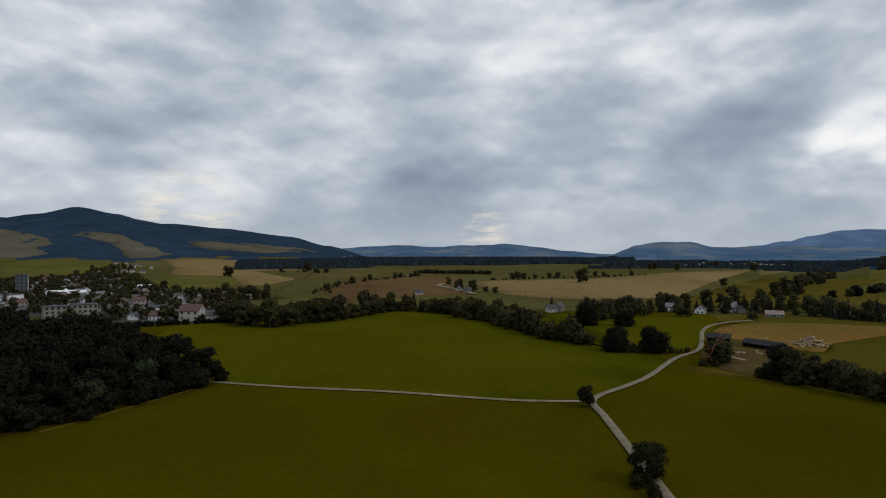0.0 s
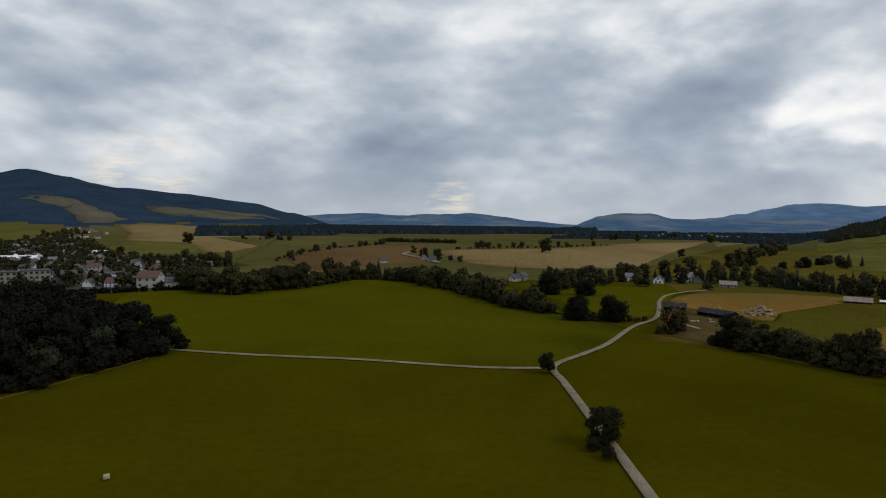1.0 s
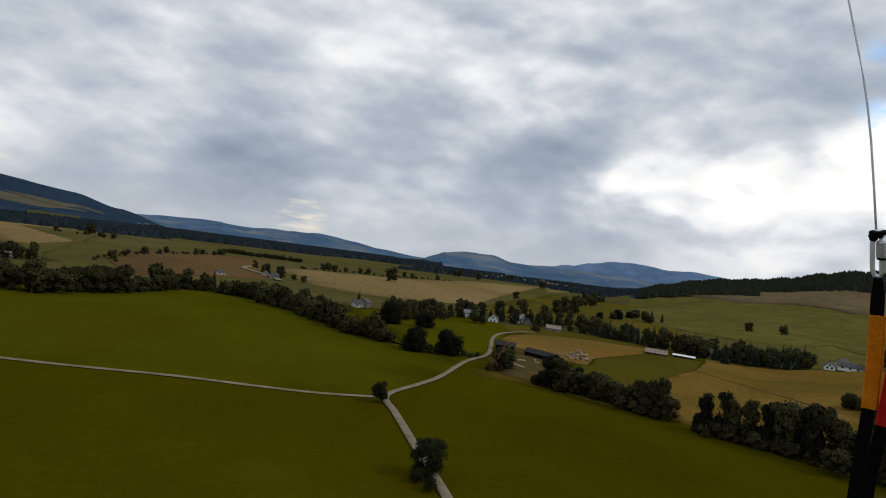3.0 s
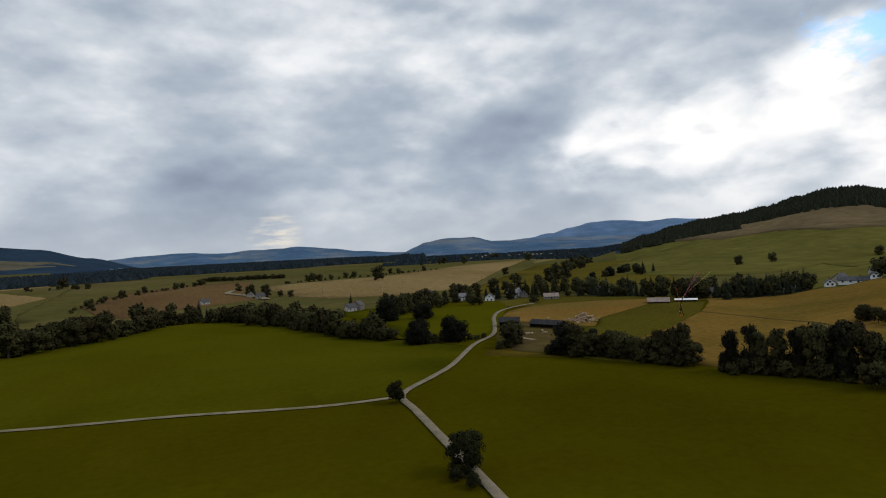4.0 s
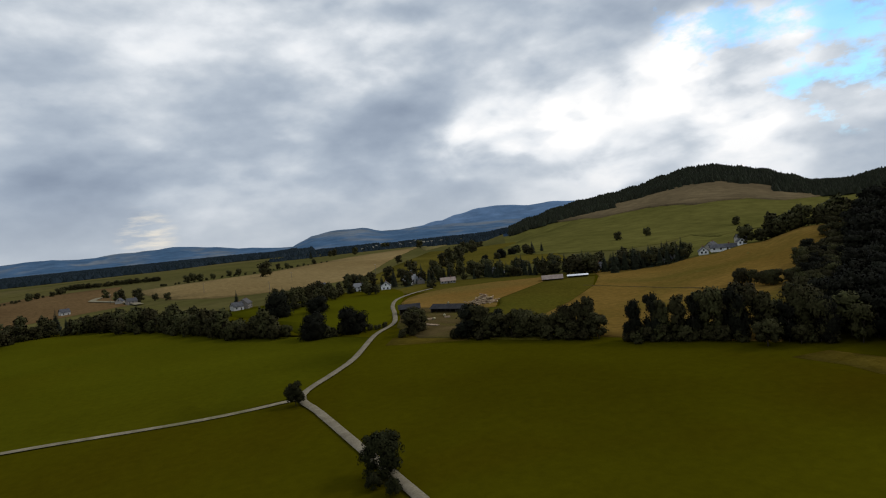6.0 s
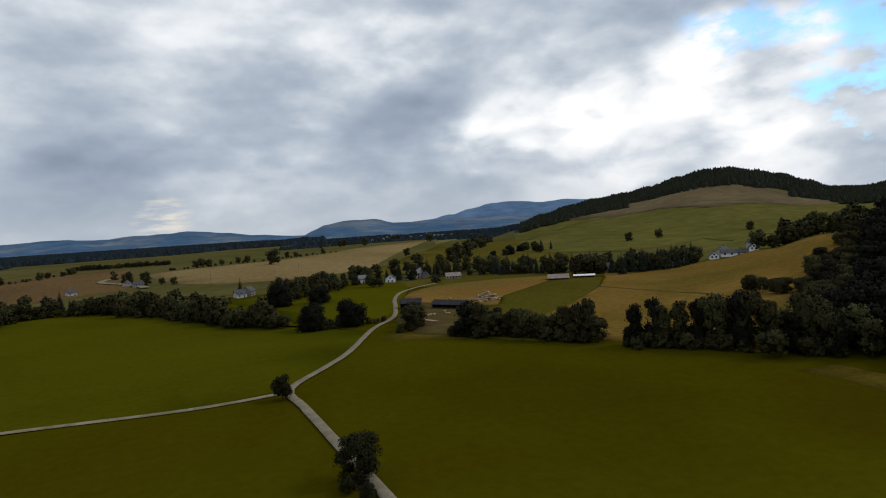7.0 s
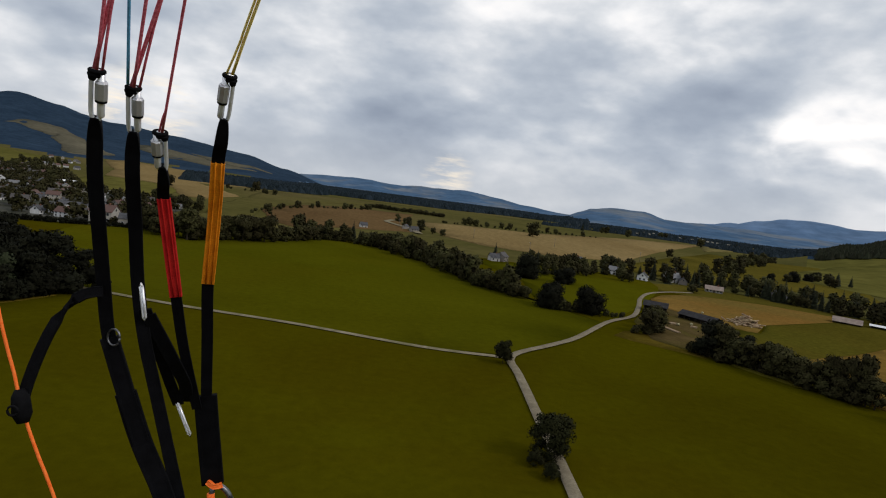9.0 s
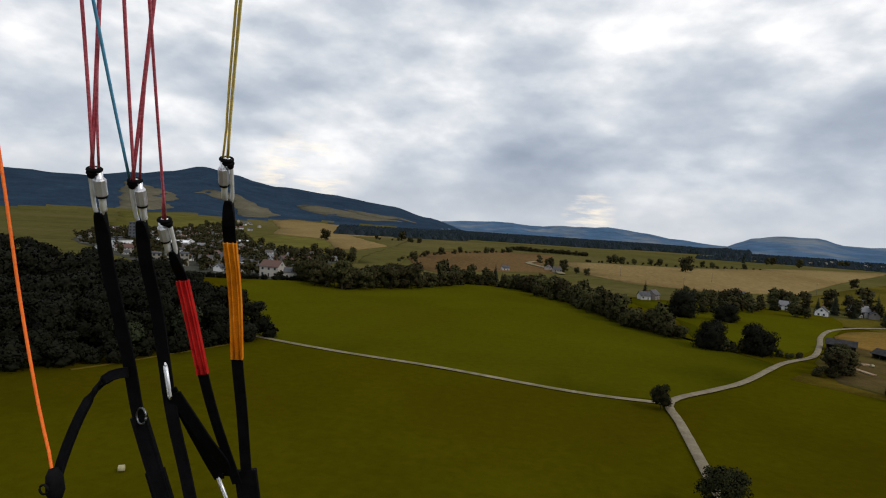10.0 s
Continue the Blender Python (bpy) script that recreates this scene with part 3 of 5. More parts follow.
track("road_path", [(226.1, 256.1), (227.8, 235.3), (227.8, 222.9), (224.2, 198), (219.8, 177.6), (217.1, 164.3)], 1.5, YARD, "dark path line across the golden field", 0.42)
track("road_grass", [(-62, 83), (-57, 78.5), (-52, 74), (-46, 70)], 0.9, DRY_GRASS, "faint strip of bleached grass on the meadow", 0.1)
track("road_wood_edge", [(-93, 136), (-88, 146), (-84, 157), (-79, 168), (-76, 177)], 1.3, DRY_GRASS, "pale strip of dry grass along the wood edge", 0.1)

# ---- trees ----
def leaf_cloud(rng, lobes, count, size, flat=0.6, core=0.0):
    """Leaf clumps as small triangles on and inside overlapping lobes."""
    lobes = np.array(lobes)
    weight = lobes[:, 3] ** 2
    pick = rng.choice(len(lobes), count, p=weight / weight.sum())
    d = rng.normal(size=(count, 3))
    d /= np.linalg.norm(d, axis=1)[:, None]
    d[:, 2] = np.where(d[:, 2] < -0.55, -d[:, 2], d[:, 2])
    rad = lobes[pick, 3] * np.where(rng.random(count) < 0.72, rng.uniform(0.72, 1.25, count), rng.uniform(0.3, 0.85, count))
    c = lobes[pick, :3] + d * rad[:, None] * np.array([1, 1, flat + 0.25])
    out = d + 0.55 * rng.normal(size=(count, 3))
    out /= np.linalg.norm(out, axis=1)[:, None]
    a = np.cross(out, rng.normal(size=(count, 3)))
    a /= np.linalg.norm(a, axis=1)[:, None]
    b = np.cross(out, a)
    s = size * rng.uniform(0.6, 1.35, (count, 1))
    bend = out * s * 0.25
    verts = np.stack([c - a * s * 0.55 + bend, c + a * s * 0.55 - bend, c + b * s * 0.95], 1).reshape(-1, 3)
    base = 3 * np.arange(count)[:, None]
    away = c - np.array([0, 0, lobes[:, 2].mean() * 0.8])
    away /= np.linalg.norm(away, axis=1)[:, None]
    soft = 0.5 * d + 0.75 * away + 0.22 * out
    soft /= np.linalg.norm(soft, axis=1)[:, None]
    verts, faces, soft = verts.tolist(), (base + np.arange(3)).tolist(), np.repeat(soft, 3, 0).tolist()
    if core:
        # dense inner foliage that no light passes
        six = np.array([(1, 0, 0), (0, 1, 0), (-1, 0, 0), (0, -1, 0), (0, 0, 1), (0, 0, -1)])
        for lx, ly, lz, lr in lobes:
            k = len(verts)
            verts += (np.array([lx, ly, lz]) + six * lr * core * rng.uniform(0.85, 1.15, (6, 1))).tolist()
            faces += [[k + a, k + (a + 1) % 4, k + 4] for a in range(4)] + [[k + (a + 1) % 4, k + a, k + 5] for a in range(4)]
            soft += six.tolist()
    return verts, faces, soft


def trunk_mesh(rng, height, radius, top, limbs):
    bm = bmesh.new()
    lean = rng.normal(size=2) * 0.03 * height
    line = [(0, 0, -0.3), (0, 0, 0.15), (lean[0] * 0.3, lean[1] * 0.3, top * 0.4), (lean[0], lean[1], top)]
    tube(bm, line, [radius * 1.35, radius, radius * 0.75, radius * 0.25], 7)
    for k in range(limbs):
        z = top * rng.uniform(0.35, 0.8)
        a = 2 * math.pi * (k + rng.random()) / limbs
        out = height * rng.uniform(0.14, 0.24)
        s = z / top
        p0 = Vector((lean[0] * s, lean[1] * s, z))
        p1 = p0 + Vector((math.cos(a) * out * 0.5, math.sin(a) * out * 0.5, out * 0.5))
        p2 = p0 + Vector((math.cos(a) * out, math.sin(a) * out, out * 0.85))
        tube(bm, [p0, p1, p2], [radius * 0.42, radius * 0.28, radius * 0.1], 5)
    return bm


def broad_tree(name, seed, height, width, count, size, material, clear=0.16, limbs=5, lobes=20, label="", category="tree", core=0.86):
    rng = np.random.default_rng(seed)
    root = tagged(new(name), label, category)
    part("trunk", trunk_mesh(rng, height, height * 0.024, height * 0.72, limbs), BARK, root, smooth=True)
    blobs = [(0, 0, height * 0.62, width * 0.30)]
    for k in range(lobes):
        z = clear + 0.12 + (0.78 - clear) * rng.random() ** 1.15
        reach = width * 0.5 * math.sqrt(max(0.10, 1 - ((z - 0.45) / 0.55) ** 2)) * 0.82
        a = 2 * math.pi * (k * 0.382 + 0.1 * rng.random())
        blobs.append((math.cos(a) * reach * rng.uniform(0.45, 1), math.sin(a) * reach * rng.uniform(0.45, 1), height * z, width * rng.uniform(0.12, 0.25)))
    v, f, soft = leaf_cloud(rng, blobs, count, size, core=core)
    from_arrays("crown", v, f, material, root, soft)
    return root


def conifer(name, seed, height, width, rings, label):
    rng = np.random.default_rng(seed)
    root = tagged(new(name), label, "tree")
    bm = bmesh.new()
    tube(bm, [(0, 0, -0.3), (0, 0, height * 0.5), (0, 0, height * 0.97)], [height * 0.016, height * 0.010, height * 0.002], 6)
    part("trunk", bm, BARK, root, smooth=True)
    verts, faces = [], []
    for i in range(rings):
        s = i / (rings - 1)
        z = height * (0.07 + 0.91 * s)
        reach = width * 0.5 * (1 - s) ** 0.85 * (0.88 + 0.24 * rng.random()) + 0.12
        arms = int(11 - 5 * s)
        for k in range(arms):
            a = 2 * math.pi * (k + rng.random() * 0.8) / arms
            r = reach * rng.uniform(0.72, 1.12)
            dx, dy = math.cos(a), math.sin(a)
            w = r * 0.45 + 0.15
            droop = r * rng.uniform(0.25, 0.5)
            n = len(verts)
            verts += [(dx * 0.04, dy * 0.04, z + 0.15 * r), (dx * r * 0.6 - dy * w, dy * r * 0.6 + dx * w, z - droop * 0.55), (dx * r, dy * r, z - droop), (dx * r * 0.6 + dy * w, dy * r * 0.6 - dx * w, z - droop * 0.55)]
            verts.append((dx * r * 0.55, dy * r * 0.55, z - droop * 0.2))
            faces += [(n, n + 1, n + 4), (n + 1, n + 2, n + 4), (n + 2, n + 3, n + 4), (n + 3, n, n + 4)]
    from_arrays("crown", verts, faces, NEEDLES, root)
    return root


rand = random.Random(11)
FIRST = {}


def put(kind, x, y, scale=1.0, wide=1.0, group=""):
    """Stands a tree or building of a kind on the land: the first is built, the rest are copies."""
    z = rough_height(x, y)
    if kind not in FIRST:
        root = KINDS[kind]()
        FIRST[kind] = root
        root.matrix_basis = pose(x, y, z)
        if group:
            tagged(root, group=group)
        return root
    turn = rand.uniform(0, 360)
    m = pose(x, y, z, 0, 0, turn) @ Matrix.Diagonal((scale * wide, scale * wide, scale, 1))
    ob = copy_thing(FIRST[kind], m)
    if group:
        tagged(ob, group=group)
    return ob


KINDS = {
    "oak": lambda: broad_tree("broadleaf_tree", 1, 12, 10, 2500, 0.58, LEAVES, 0.02, label="dark green broadleaf tree with a rounded crown"),
    "ash": lambda: broad_tree("tall_tree", 2, 14, 7.2, 2400, 0.56, LEAVES, 0.0, label="tall dark broadleaf tree in the belt"),
    "lime": lambda: broad_tree("dense_tree", 3, 13, 9.5, 2500, 0.58, LEAVES, 0.0, lobes=19, label="dense dark green broadleaf tree"),
    "willow": lambda: broad_tree("willow_tree", 4, 11, 9, 2600, 0.54, WILLOW, 0.0, lobes=17, label="grey-green willow with a lumpy crown"),
    "far_oak": lambda: broad_tree("valley_tree", 5, 11, 9.5, 620, 1.15, LEAVES, 0.0, 3, label="dark broadleaf tree in the valley"),
    "far_ash": lambda: broad_tree("slender_tree", 6, 13, 8, 620, 1.1, LEAVES, 0.0, 3, label="slender dark broadleaf tree in the valley"),
    "alder": lambda: broad_tree("alder", 31, 13, 9.5, 2800, 0.54, SHADED_LEAVES, 0.0, lobes=24, label="dense broadleaf tree at the wood's edge, leaves coloured dark for shade"),
    "elm": lambda: broad_tree("elm", 32, 14, 8.5, 2800, 0.54, SHADED_LEAVES, 0.0, lobes=22, label="tall broadleaf tree in the wood, leaves coloured near-black for shade"),
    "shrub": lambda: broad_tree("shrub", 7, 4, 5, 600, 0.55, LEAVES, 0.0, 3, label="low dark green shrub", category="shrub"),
    "dark_shrub": lambda: broad_tree("shrub", 17, 4, 5.4, 700, 0.5, SHADED_LEAVES, 0.0, 3, label="low shrub at the wood's edge, leaves coloured near-black for shade", category="shrub"),
    "bush": lambda: broad_tree("bush", 8, 9.0, 13.5, 6500, 0.50, SHADED_LEAVES, 0.0, 4, 22, label="large rounded dark bush at the meadow edge", category="bush"),
    "spruce": lambda: conifer("spruce", 9, 18, 6.4, 30, "tall dark spruce with drooping branches"),
    "far_spruce": lambda: conifer("spruce", 10, 14, 6.6, 20, "dark narrow spruce with a pointed top"),
}


def along(points, spacing, spread, kinds, low, high, group, wide=1.0):
    """Trees along a line in plan, unevenly spaced."""
    for (x0, y0), (x1, y1) in zip(points, points[1:]):
        d = math.hypot(x1 - x0, y1 - y0)
        for k in range(max(1, round(d / spacing))):
            s = (k + rand.uniform(0.1, 0.9)) / max(1, round(d / spacing))
            x = x0 + (x1 - x0) * s + rand.gauss(0, spread)
            y = y0 + (y1 - y0) * s + rand.gauss(0, spread)
            put(rand.choice(kinds), x, y, rand.uniform(low, high), wide * rand.uniform(0.9, 1.15), group)


def inside(x, y, poly):
    hit = False
    for (x0, y0), (x1, y1) in zip(poly, poly[1:] + poly[:1]):
        if (y0 > y) != (y1 > y) and x < x0 + (y - y0) * (x1 - x0) / (y1 - y0):
            hit = not hit
    return hit


def grove(poly, spacing, kinds, low, high, group):
    xs, ys = [p[0] for p in poly], [p[1] for p in poly]
    x = min(xs)
    while x < max(xs):
        y = min(ys)
        while y < max(ys):
            px, py = x + rand.uniform(-0.45, 0.45) * spacing, y + rand.uniform(-0.45, 0.45) * spacing
            if inside(px, py, poly):
                put(rand.choice(kinds), px, py, rand.uniform(low, high), rand.uniform(0.9, 1.2), group)
            y += spacing
        x += spacing


# the two trees on the lane and their undergrowth
lane_tree = broad_tree("tree", 21, 8.6, 7.4, 11000, 0.27, LANE_LEAVES, 0.02, 7, 24, core=0.5, label="leafy dark green roadside tree beside the lane")
lane_tree.matrix_basis = pose(37.8, 106.3, 0) @ Matrix.Diagonal((0.89, 0.89, 0.92, 1))
junction_tree = broad_tree("tree", 22, 6.2, 5.6, 7000, 0.25, LANE_LEAVES, 0.14, 6, 20, label="small round tree at the fork of the lane")
junction_tree.matrix_basis = pose(39.4, 158.0, 0) @ Matrix.Diagonal((0.8, 0.8, 0.88, 1))
lane_bush = broad_tree("bush", 23, 3.0, 3.4, 2600, 0.2, LANE_LEAVES, 0.0, 4, 12, label="small dark bush on the lane verge", category="bush")
lane_bush.matrix_basis = pose(36.6, 99.5, 0) @ Matrix.Diagonal((0.8, 0.8, 0.8, 1))
copy_thing(lane_bush, pose(35.0, 103.4, 0, 0, 0, 140))

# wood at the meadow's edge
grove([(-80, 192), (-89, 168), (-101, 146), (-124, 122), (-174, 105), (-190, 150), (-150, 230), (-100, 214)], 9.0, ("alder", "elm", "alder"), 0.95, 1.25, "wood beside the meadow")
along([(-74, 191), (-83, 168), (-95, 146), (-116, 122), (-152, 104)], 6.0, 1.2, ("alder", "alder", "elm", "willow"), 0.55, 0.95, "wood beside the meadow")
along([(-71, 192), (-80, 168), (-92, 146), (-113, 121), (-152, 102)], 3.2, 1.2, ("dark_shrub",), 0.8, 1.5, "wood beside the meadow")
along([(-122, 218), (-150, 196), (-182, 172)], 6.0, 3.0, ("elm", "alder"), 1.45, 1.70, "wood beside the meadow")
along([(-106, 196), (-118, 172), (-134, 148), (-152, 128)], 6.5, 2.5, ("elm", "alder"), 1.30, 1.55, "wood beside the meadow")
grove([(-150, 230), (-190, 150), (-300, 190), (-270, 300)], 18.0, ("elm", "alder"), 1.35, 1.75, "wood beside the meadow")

# belt of trees round the meadow
BELT = [(-128, 352), (-112, 333), (-92, 324), (-63, 357), (-36, 410), (-2, 400), (31, 340), (48, 286), (66, 262)]
along(BELT[:4], 4.2, 2.5, ("lime", "oak", "ash", "lime"), 0.85, 1.3, "tree belt round the meadow")
along([(-122, 362), (-92, 345), (-63, 375), (-36, 430)], 6.5, 4.0, ("far_oak", "far_ash"), 0.8, 1.15, "tree belt round the meadow")
along(BELT[3:], 4.6, 2.2, ("far_oak", "oak", "far_ash", "lime"), 0.6, 0.95, "tree belt round the meadow")
along([(-36, 432), (0, 425), (38, 366), (52, 330)], 7.0, 4.0, ("far_oak", "far_ash", "far_spruce"), 0.6, 0.9, "tree belt round the meadow")
along([(40, 308), (50, 282), (68, 258)], 3.4, 1.6, ("lime", "oak"), 0.42, 0.6, "tree belt round the meadow")
along(BELT, 4.0, 2.0, ("shrub",), 0.7, 1.2, "tree belt round the meadow")

# bushes in front of the paddock
put("bush", 73.0, 246, 1, 1, "bushes by the paddock")
put("bush", 87.5, 243, 1.0, 1.0, "bushes by the paddock")
put("bush", 82, 331, 1.3, 0.95, "bushes by the paddock")
put("bush", 102, 327, 0.85, 1.15, "bushes by the paddock")
along([(75, 244), (87, 242)], 2.6, 0.6, ("shrub",), 0.8, 1.2, "bushes by the paddock")
along([(93, 241), (102, 241)], 2.4, 0.5, ("shrub",), 0.4, 0.6, "bushes by the paddock")
along([(96, 352), (118, 372), (140, 392)], 5, 2.0, ("far_oak", "far_ash"), 0.5, 0.75, "trees in front of the village")

# rows beside the big meadow
along([(107, 193), (113, 183), (119, 174)], 2.8, 1.0, ("ash", "lime", "elm", "ash"), 0.66, 0.92, "tree row beside the farmyard")
along([(119, 174), (126, 163), (132, 151)], 3.2, 1.0, ("ash", "lime", "oak"), 0.55, 0.84, "tree row beside the farmyard")
along([(134, 143), (140, 134), (146, 126)], 2.8, 1.0, ("ash", "elm"), 0.72, 1.06, "tree row below the golden field", 0.66)
along([(133, 144), (141, 132), (150, 118)], 2.4, 0.8, ("shrub",), 0.8, 1.2, "tree row below the golden field")
along([(144, 129), (150, 119), (156, 106), (160, 92), (164, 76), (172, 58)], 3.3, 1.8, ("ash", "elm", "ash", "lime"), 0.72, 1.22, "tree row below the golden field", 0.68)
along([(150, 130), (158, 116), (166, 100), (172, 78)], 6.0, 2.5, ("ash", "oak", "lime"), 0.85, 1.2, "tree row below the golden field")
along([(110, 196), (122, 177), (134, 156)], 2.4, 0.6, ("lime",), 0.42, 0.56, "tree row beside the farmyard")
along([(106, 194), (118, 175), (131, 151)], 3.6, 1.0, ("shrub",), 0.7, 1.1, "tree row beside the farmyard")
along([(134, 141), (148, 119), (158, 98)], 4.0, 1.2, ("shrub",), 0.7, 1.1, "tree row below the golden field")
along([(99, 218), (105, 221), (110, 234), (116, 248)], 2.8, 1.2, ("oak", "shrub", "lime"), 0.35, 0.6, "trees at the farmyard corner")
along([(96, 213), (103, 218), (109, 224)], 2.0, 1.0, ("shrub", "shrub", "oak"), 0.55, 0.8, "trees at the farmyard corner")
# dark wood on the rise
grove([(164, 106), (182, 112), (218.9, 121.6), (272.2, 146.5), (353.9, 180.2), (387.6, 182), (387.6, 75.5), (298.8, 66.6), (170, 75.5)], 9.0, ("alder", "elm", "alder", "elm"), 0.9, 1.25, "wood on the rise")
along([(146.1, 104.8), (178.9, 114.5), (210, 127), (272.2, 153.6), (343.2, 183.8)], 3.6, 2.5, ("lime", "oak"), 0.42, 0.65, "wood on the rise")
along([(230.4, 171.4), (226.9, 158.9), (224.2, 146.5), (218.9, 134.1), (210, 121.6)], 2.8, 1.5, ("lime", "oak"), 0.42, 0.6, "hedge in the golden field")
grove([(215.3, 125.2), (227.8, 144.7), (247.3, 155.4), (272.2, 164.3), (281, 153.6), (238.4, 130.5)], 5.5, ("lime", "oak", "alder"), 0.5, 0.75, "wood on the rise")
along([(296, 300), (310, 284), (322, 274)], 3.0, 2.5, ("far_oak", "far_spruce", "far_ash"), 0.8, 1.15, "trees above the golden field")
along([(345, 232), (346.8, 208.7), (357.4, 187.3)], 3.2, 2.0, ("far_oak", "far_oak", "far_ash"), 0.55, 0.9, "trees above the golden field")
along([(346.8, 235.3), (361, 210.4), (374.3, 190.9)], 4.5, 3.0, ("far_oak", "far_ash"), 0.8, 1.2, "trees above the golden field")

# village trees
along([(92, 400), (126, 418), (170, 402), (205, 400), (248.3, 370.5), (279.5, 323.7)], 6.0, 7.0, ("far_oak", "far_ash", "far_spruce", "far_oak"), 0.6, 1.0, "village trees")
along([(150, 420), (210, 425), (273.5, 379.7), (307.7, 315.2), (338.8, 279.7)], 7.5, 8.0, ("far_oak", "far_spruce", "far_ash"), 0.65, 1.05, "village trees")
along([(264.3, 312.5), (288.2, 288.6), (316.6, 263.7)], 5.0, 4.0, ("far_spruce", "far_oak", "far_spruce"), 0.8, 1.15, "village trees")
along([(150, 372), (159, 370)], 5.0, 2.0, ("far_oak", "shrub"), 0.5, 0.8, "village trees")
along([(239.6, 365.6), (254.5, 344.6), (272.3, 323.9)], 3.4, 2.2, ("far_spruce", "far_spruce", "far_oak"), 0.55, 0.85, "village trees")
along([(273.3, 306.9), (291.7, 285), (313, 260.2)], 3.2, 2.2, ("far_spruce", "far_spruce", "far_oak", "far_spruce"), 0.6, 0.95, "village trees")
along([(186, 356), (194, 362)], 3.2, 1.8, ("far_oak", "shrub"), 0.4, 0.6, "village trees")
along([(196, 392), (228, 378), (262, 352), (286, 330)], 6.5, 3.0, ("far_spruce", "far_spruce", "far_ash"), 0.6, 1.0, "village trees", 0.8)
along([(104, 392), (126, 402), (150, 402)], 4.0, 2.5, ("far_oak", "far_ash"), 0.5, 0.75, "village trees")
for x, y, s in ((214, 432, 1.2), (196, 436, 1.0), (238, 440, 1.0), (262, 420, 0.8), (222, 470, 0.6), (295, 520, 1.1), (318, 545, 1.3), (340, 560, 1.2)):
    put("far_ash", x, y, s, 1.1, "village trees")
# taller, slimmer trees that break the rows' tops
kept_state = rand.getstate()
along([(127, 162), (131, 154)], 2.6, 0.5, ("ash", "lime"), 0.95, 1.08, "tree row beside the farmyard", 0.62)
along([(134, 143), (141, 133), (152, 112)], 4.6, 0.6, ("elm", "ash"), 0.92, 1.08, "tree row below the golden field", 0.62)
rand.setstate(kept_state)

# hedges and lone trees in the valley
along([(318, 545), (380, 640), (440, 700), (519.9, 799.9), (570, 900)], 16, 6, ("far_oak", "shrub", "far_oak"), 0.7, 1.3, "hedge trees on the slope")
along([(347.4, 517.2), (391.7, 551.4), (439.3, 584.3)], 12, 5, ("far_oak", "bush"), 0.6, 0.9, "hedge trees on the slope")
along([(403.2, 524.4), (445.5, 553)], 9, 3, ("far_spruce", "far_oak"), 0.8, 1.1, "hedge trees on the slope")
for x, y, s in ((181, 763, 1.7), (622, 1174, 1.6), (330, 690, 0.9), (495, 1239, 1.5), (-337, 926, 1.6), (-269, 1172, 1.7), (538.6, 519.5, 1.0), (574.1, 506.1, 1.0), (662.9, 448.4, 1.0), (110, 860, 1.1)):
    put("far_oak", x, y, s, 1.0, "lone trees in the fields")
along([(-118, 560), (-128, 660), (-104, 800), (-40, 960)], 11, 4, ("far_oak", "shrub", "shrub"), 0.5, 0.9, "hedge by the brown field")
along([(-46, 1085), (20, 1062), (87, 1042)], 3.0, 1.5, ("far_oak", "far_ash"), 0.5, 0.66, "shelter belt in the fields", 1.4)
along([(10, 740), (25, 640), (42, 590), (52, 560)], 14, 9, ("far_oak", "far_ash", "shrub"), 0.5, 0.9, "trees along the country road")
along([(60, 840), (160, 880), (250, 930), (340, 980)], 8, 4, ("shrub", "shrub", "far_oak"), 0.55, 0.95, "trees along the stubble field")
along([(-330, 1150), (-260, 1130), (-210, 1060)], 16, 8, ("far_oak", "shrub"), 0.7, 1.1, "trees by the tan field")
along([(-205, 545), (-150, 520), (-190, 470)], 9, 6, ("far_oak", "far_ash"), 0.7, 1.0, "trees at the town's edge")
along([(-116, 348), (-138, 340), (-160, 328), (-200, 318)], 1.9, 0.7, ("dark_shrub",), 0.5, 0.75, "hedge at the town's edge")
along([(400, 1300), (700, 1500), (900, 1450)], 34, 20, ("far_oak", "far_spruce"), 0.9, 1.5, "trees in the far valley")


# ---- woods too far to count ----
def wood_mass(name, spots, low, high, label, material=None, wide=1.0):
    """Many small firs in one mesh."""
    rng = np.random.default_rng(len(spots))
    n = len(spots)
    p = np.array(spots)
    h = rng.uniform(low, high, n)
    r = h * rng.uniform(0.38, 0.6, n) * wide
    a = rng.uniform(0, 6.28, n)[:, None] + np.arange(5) * 2 * math.pi / 5
    ring = np.stack([p[:, None, 0] + np.cos(a) * r[:, None], p[:, None, 1] + np.sin(a) * r[:, None], np.repeat(p[:, 2:3], 5, 1) + h[:, None] * rng.uniform(0.0, 0.2, (n, 5))], 2)
    tip = np.stack([p[:, 0], p[:, 1], p[:, 2] + h], 1)[:, None]
    verts = np.concatenate([ring, tip], 1).reshape(-1, 3)
    base = 6 * np.arange(n)[:, None, None]
    faces = (base + np.array([[k, (k + 1) % 5, 5] for k in range(5)])).reshape(-1, 3)
    ob = from_arrays(name, verts.tolist(), faces.tolist(), material or HAZY_WOODS)
    return tagged(ob, label, "woods", kind="stuff")


def spots(count, r0, r1, a0, a1, keep=lambda x, y, r, a: True, east=False):
    out = []
    while len(out) < count:
        a = rand.uniform(a0, a1)
        r = math.sqrt(rand.uniform(r0 * r0, r1 * r1))
        x, y = r * math.sin(radians(a)), r * math.cos(radians(a))
        if east:
            x, y = EAST_X + EAST_SCALE * x, EAST_Y + EAST_SCALE * y
        if keep(x, y, r, a):
            out.append((x, y, rough_height(x, y) - 0.5))
    return out


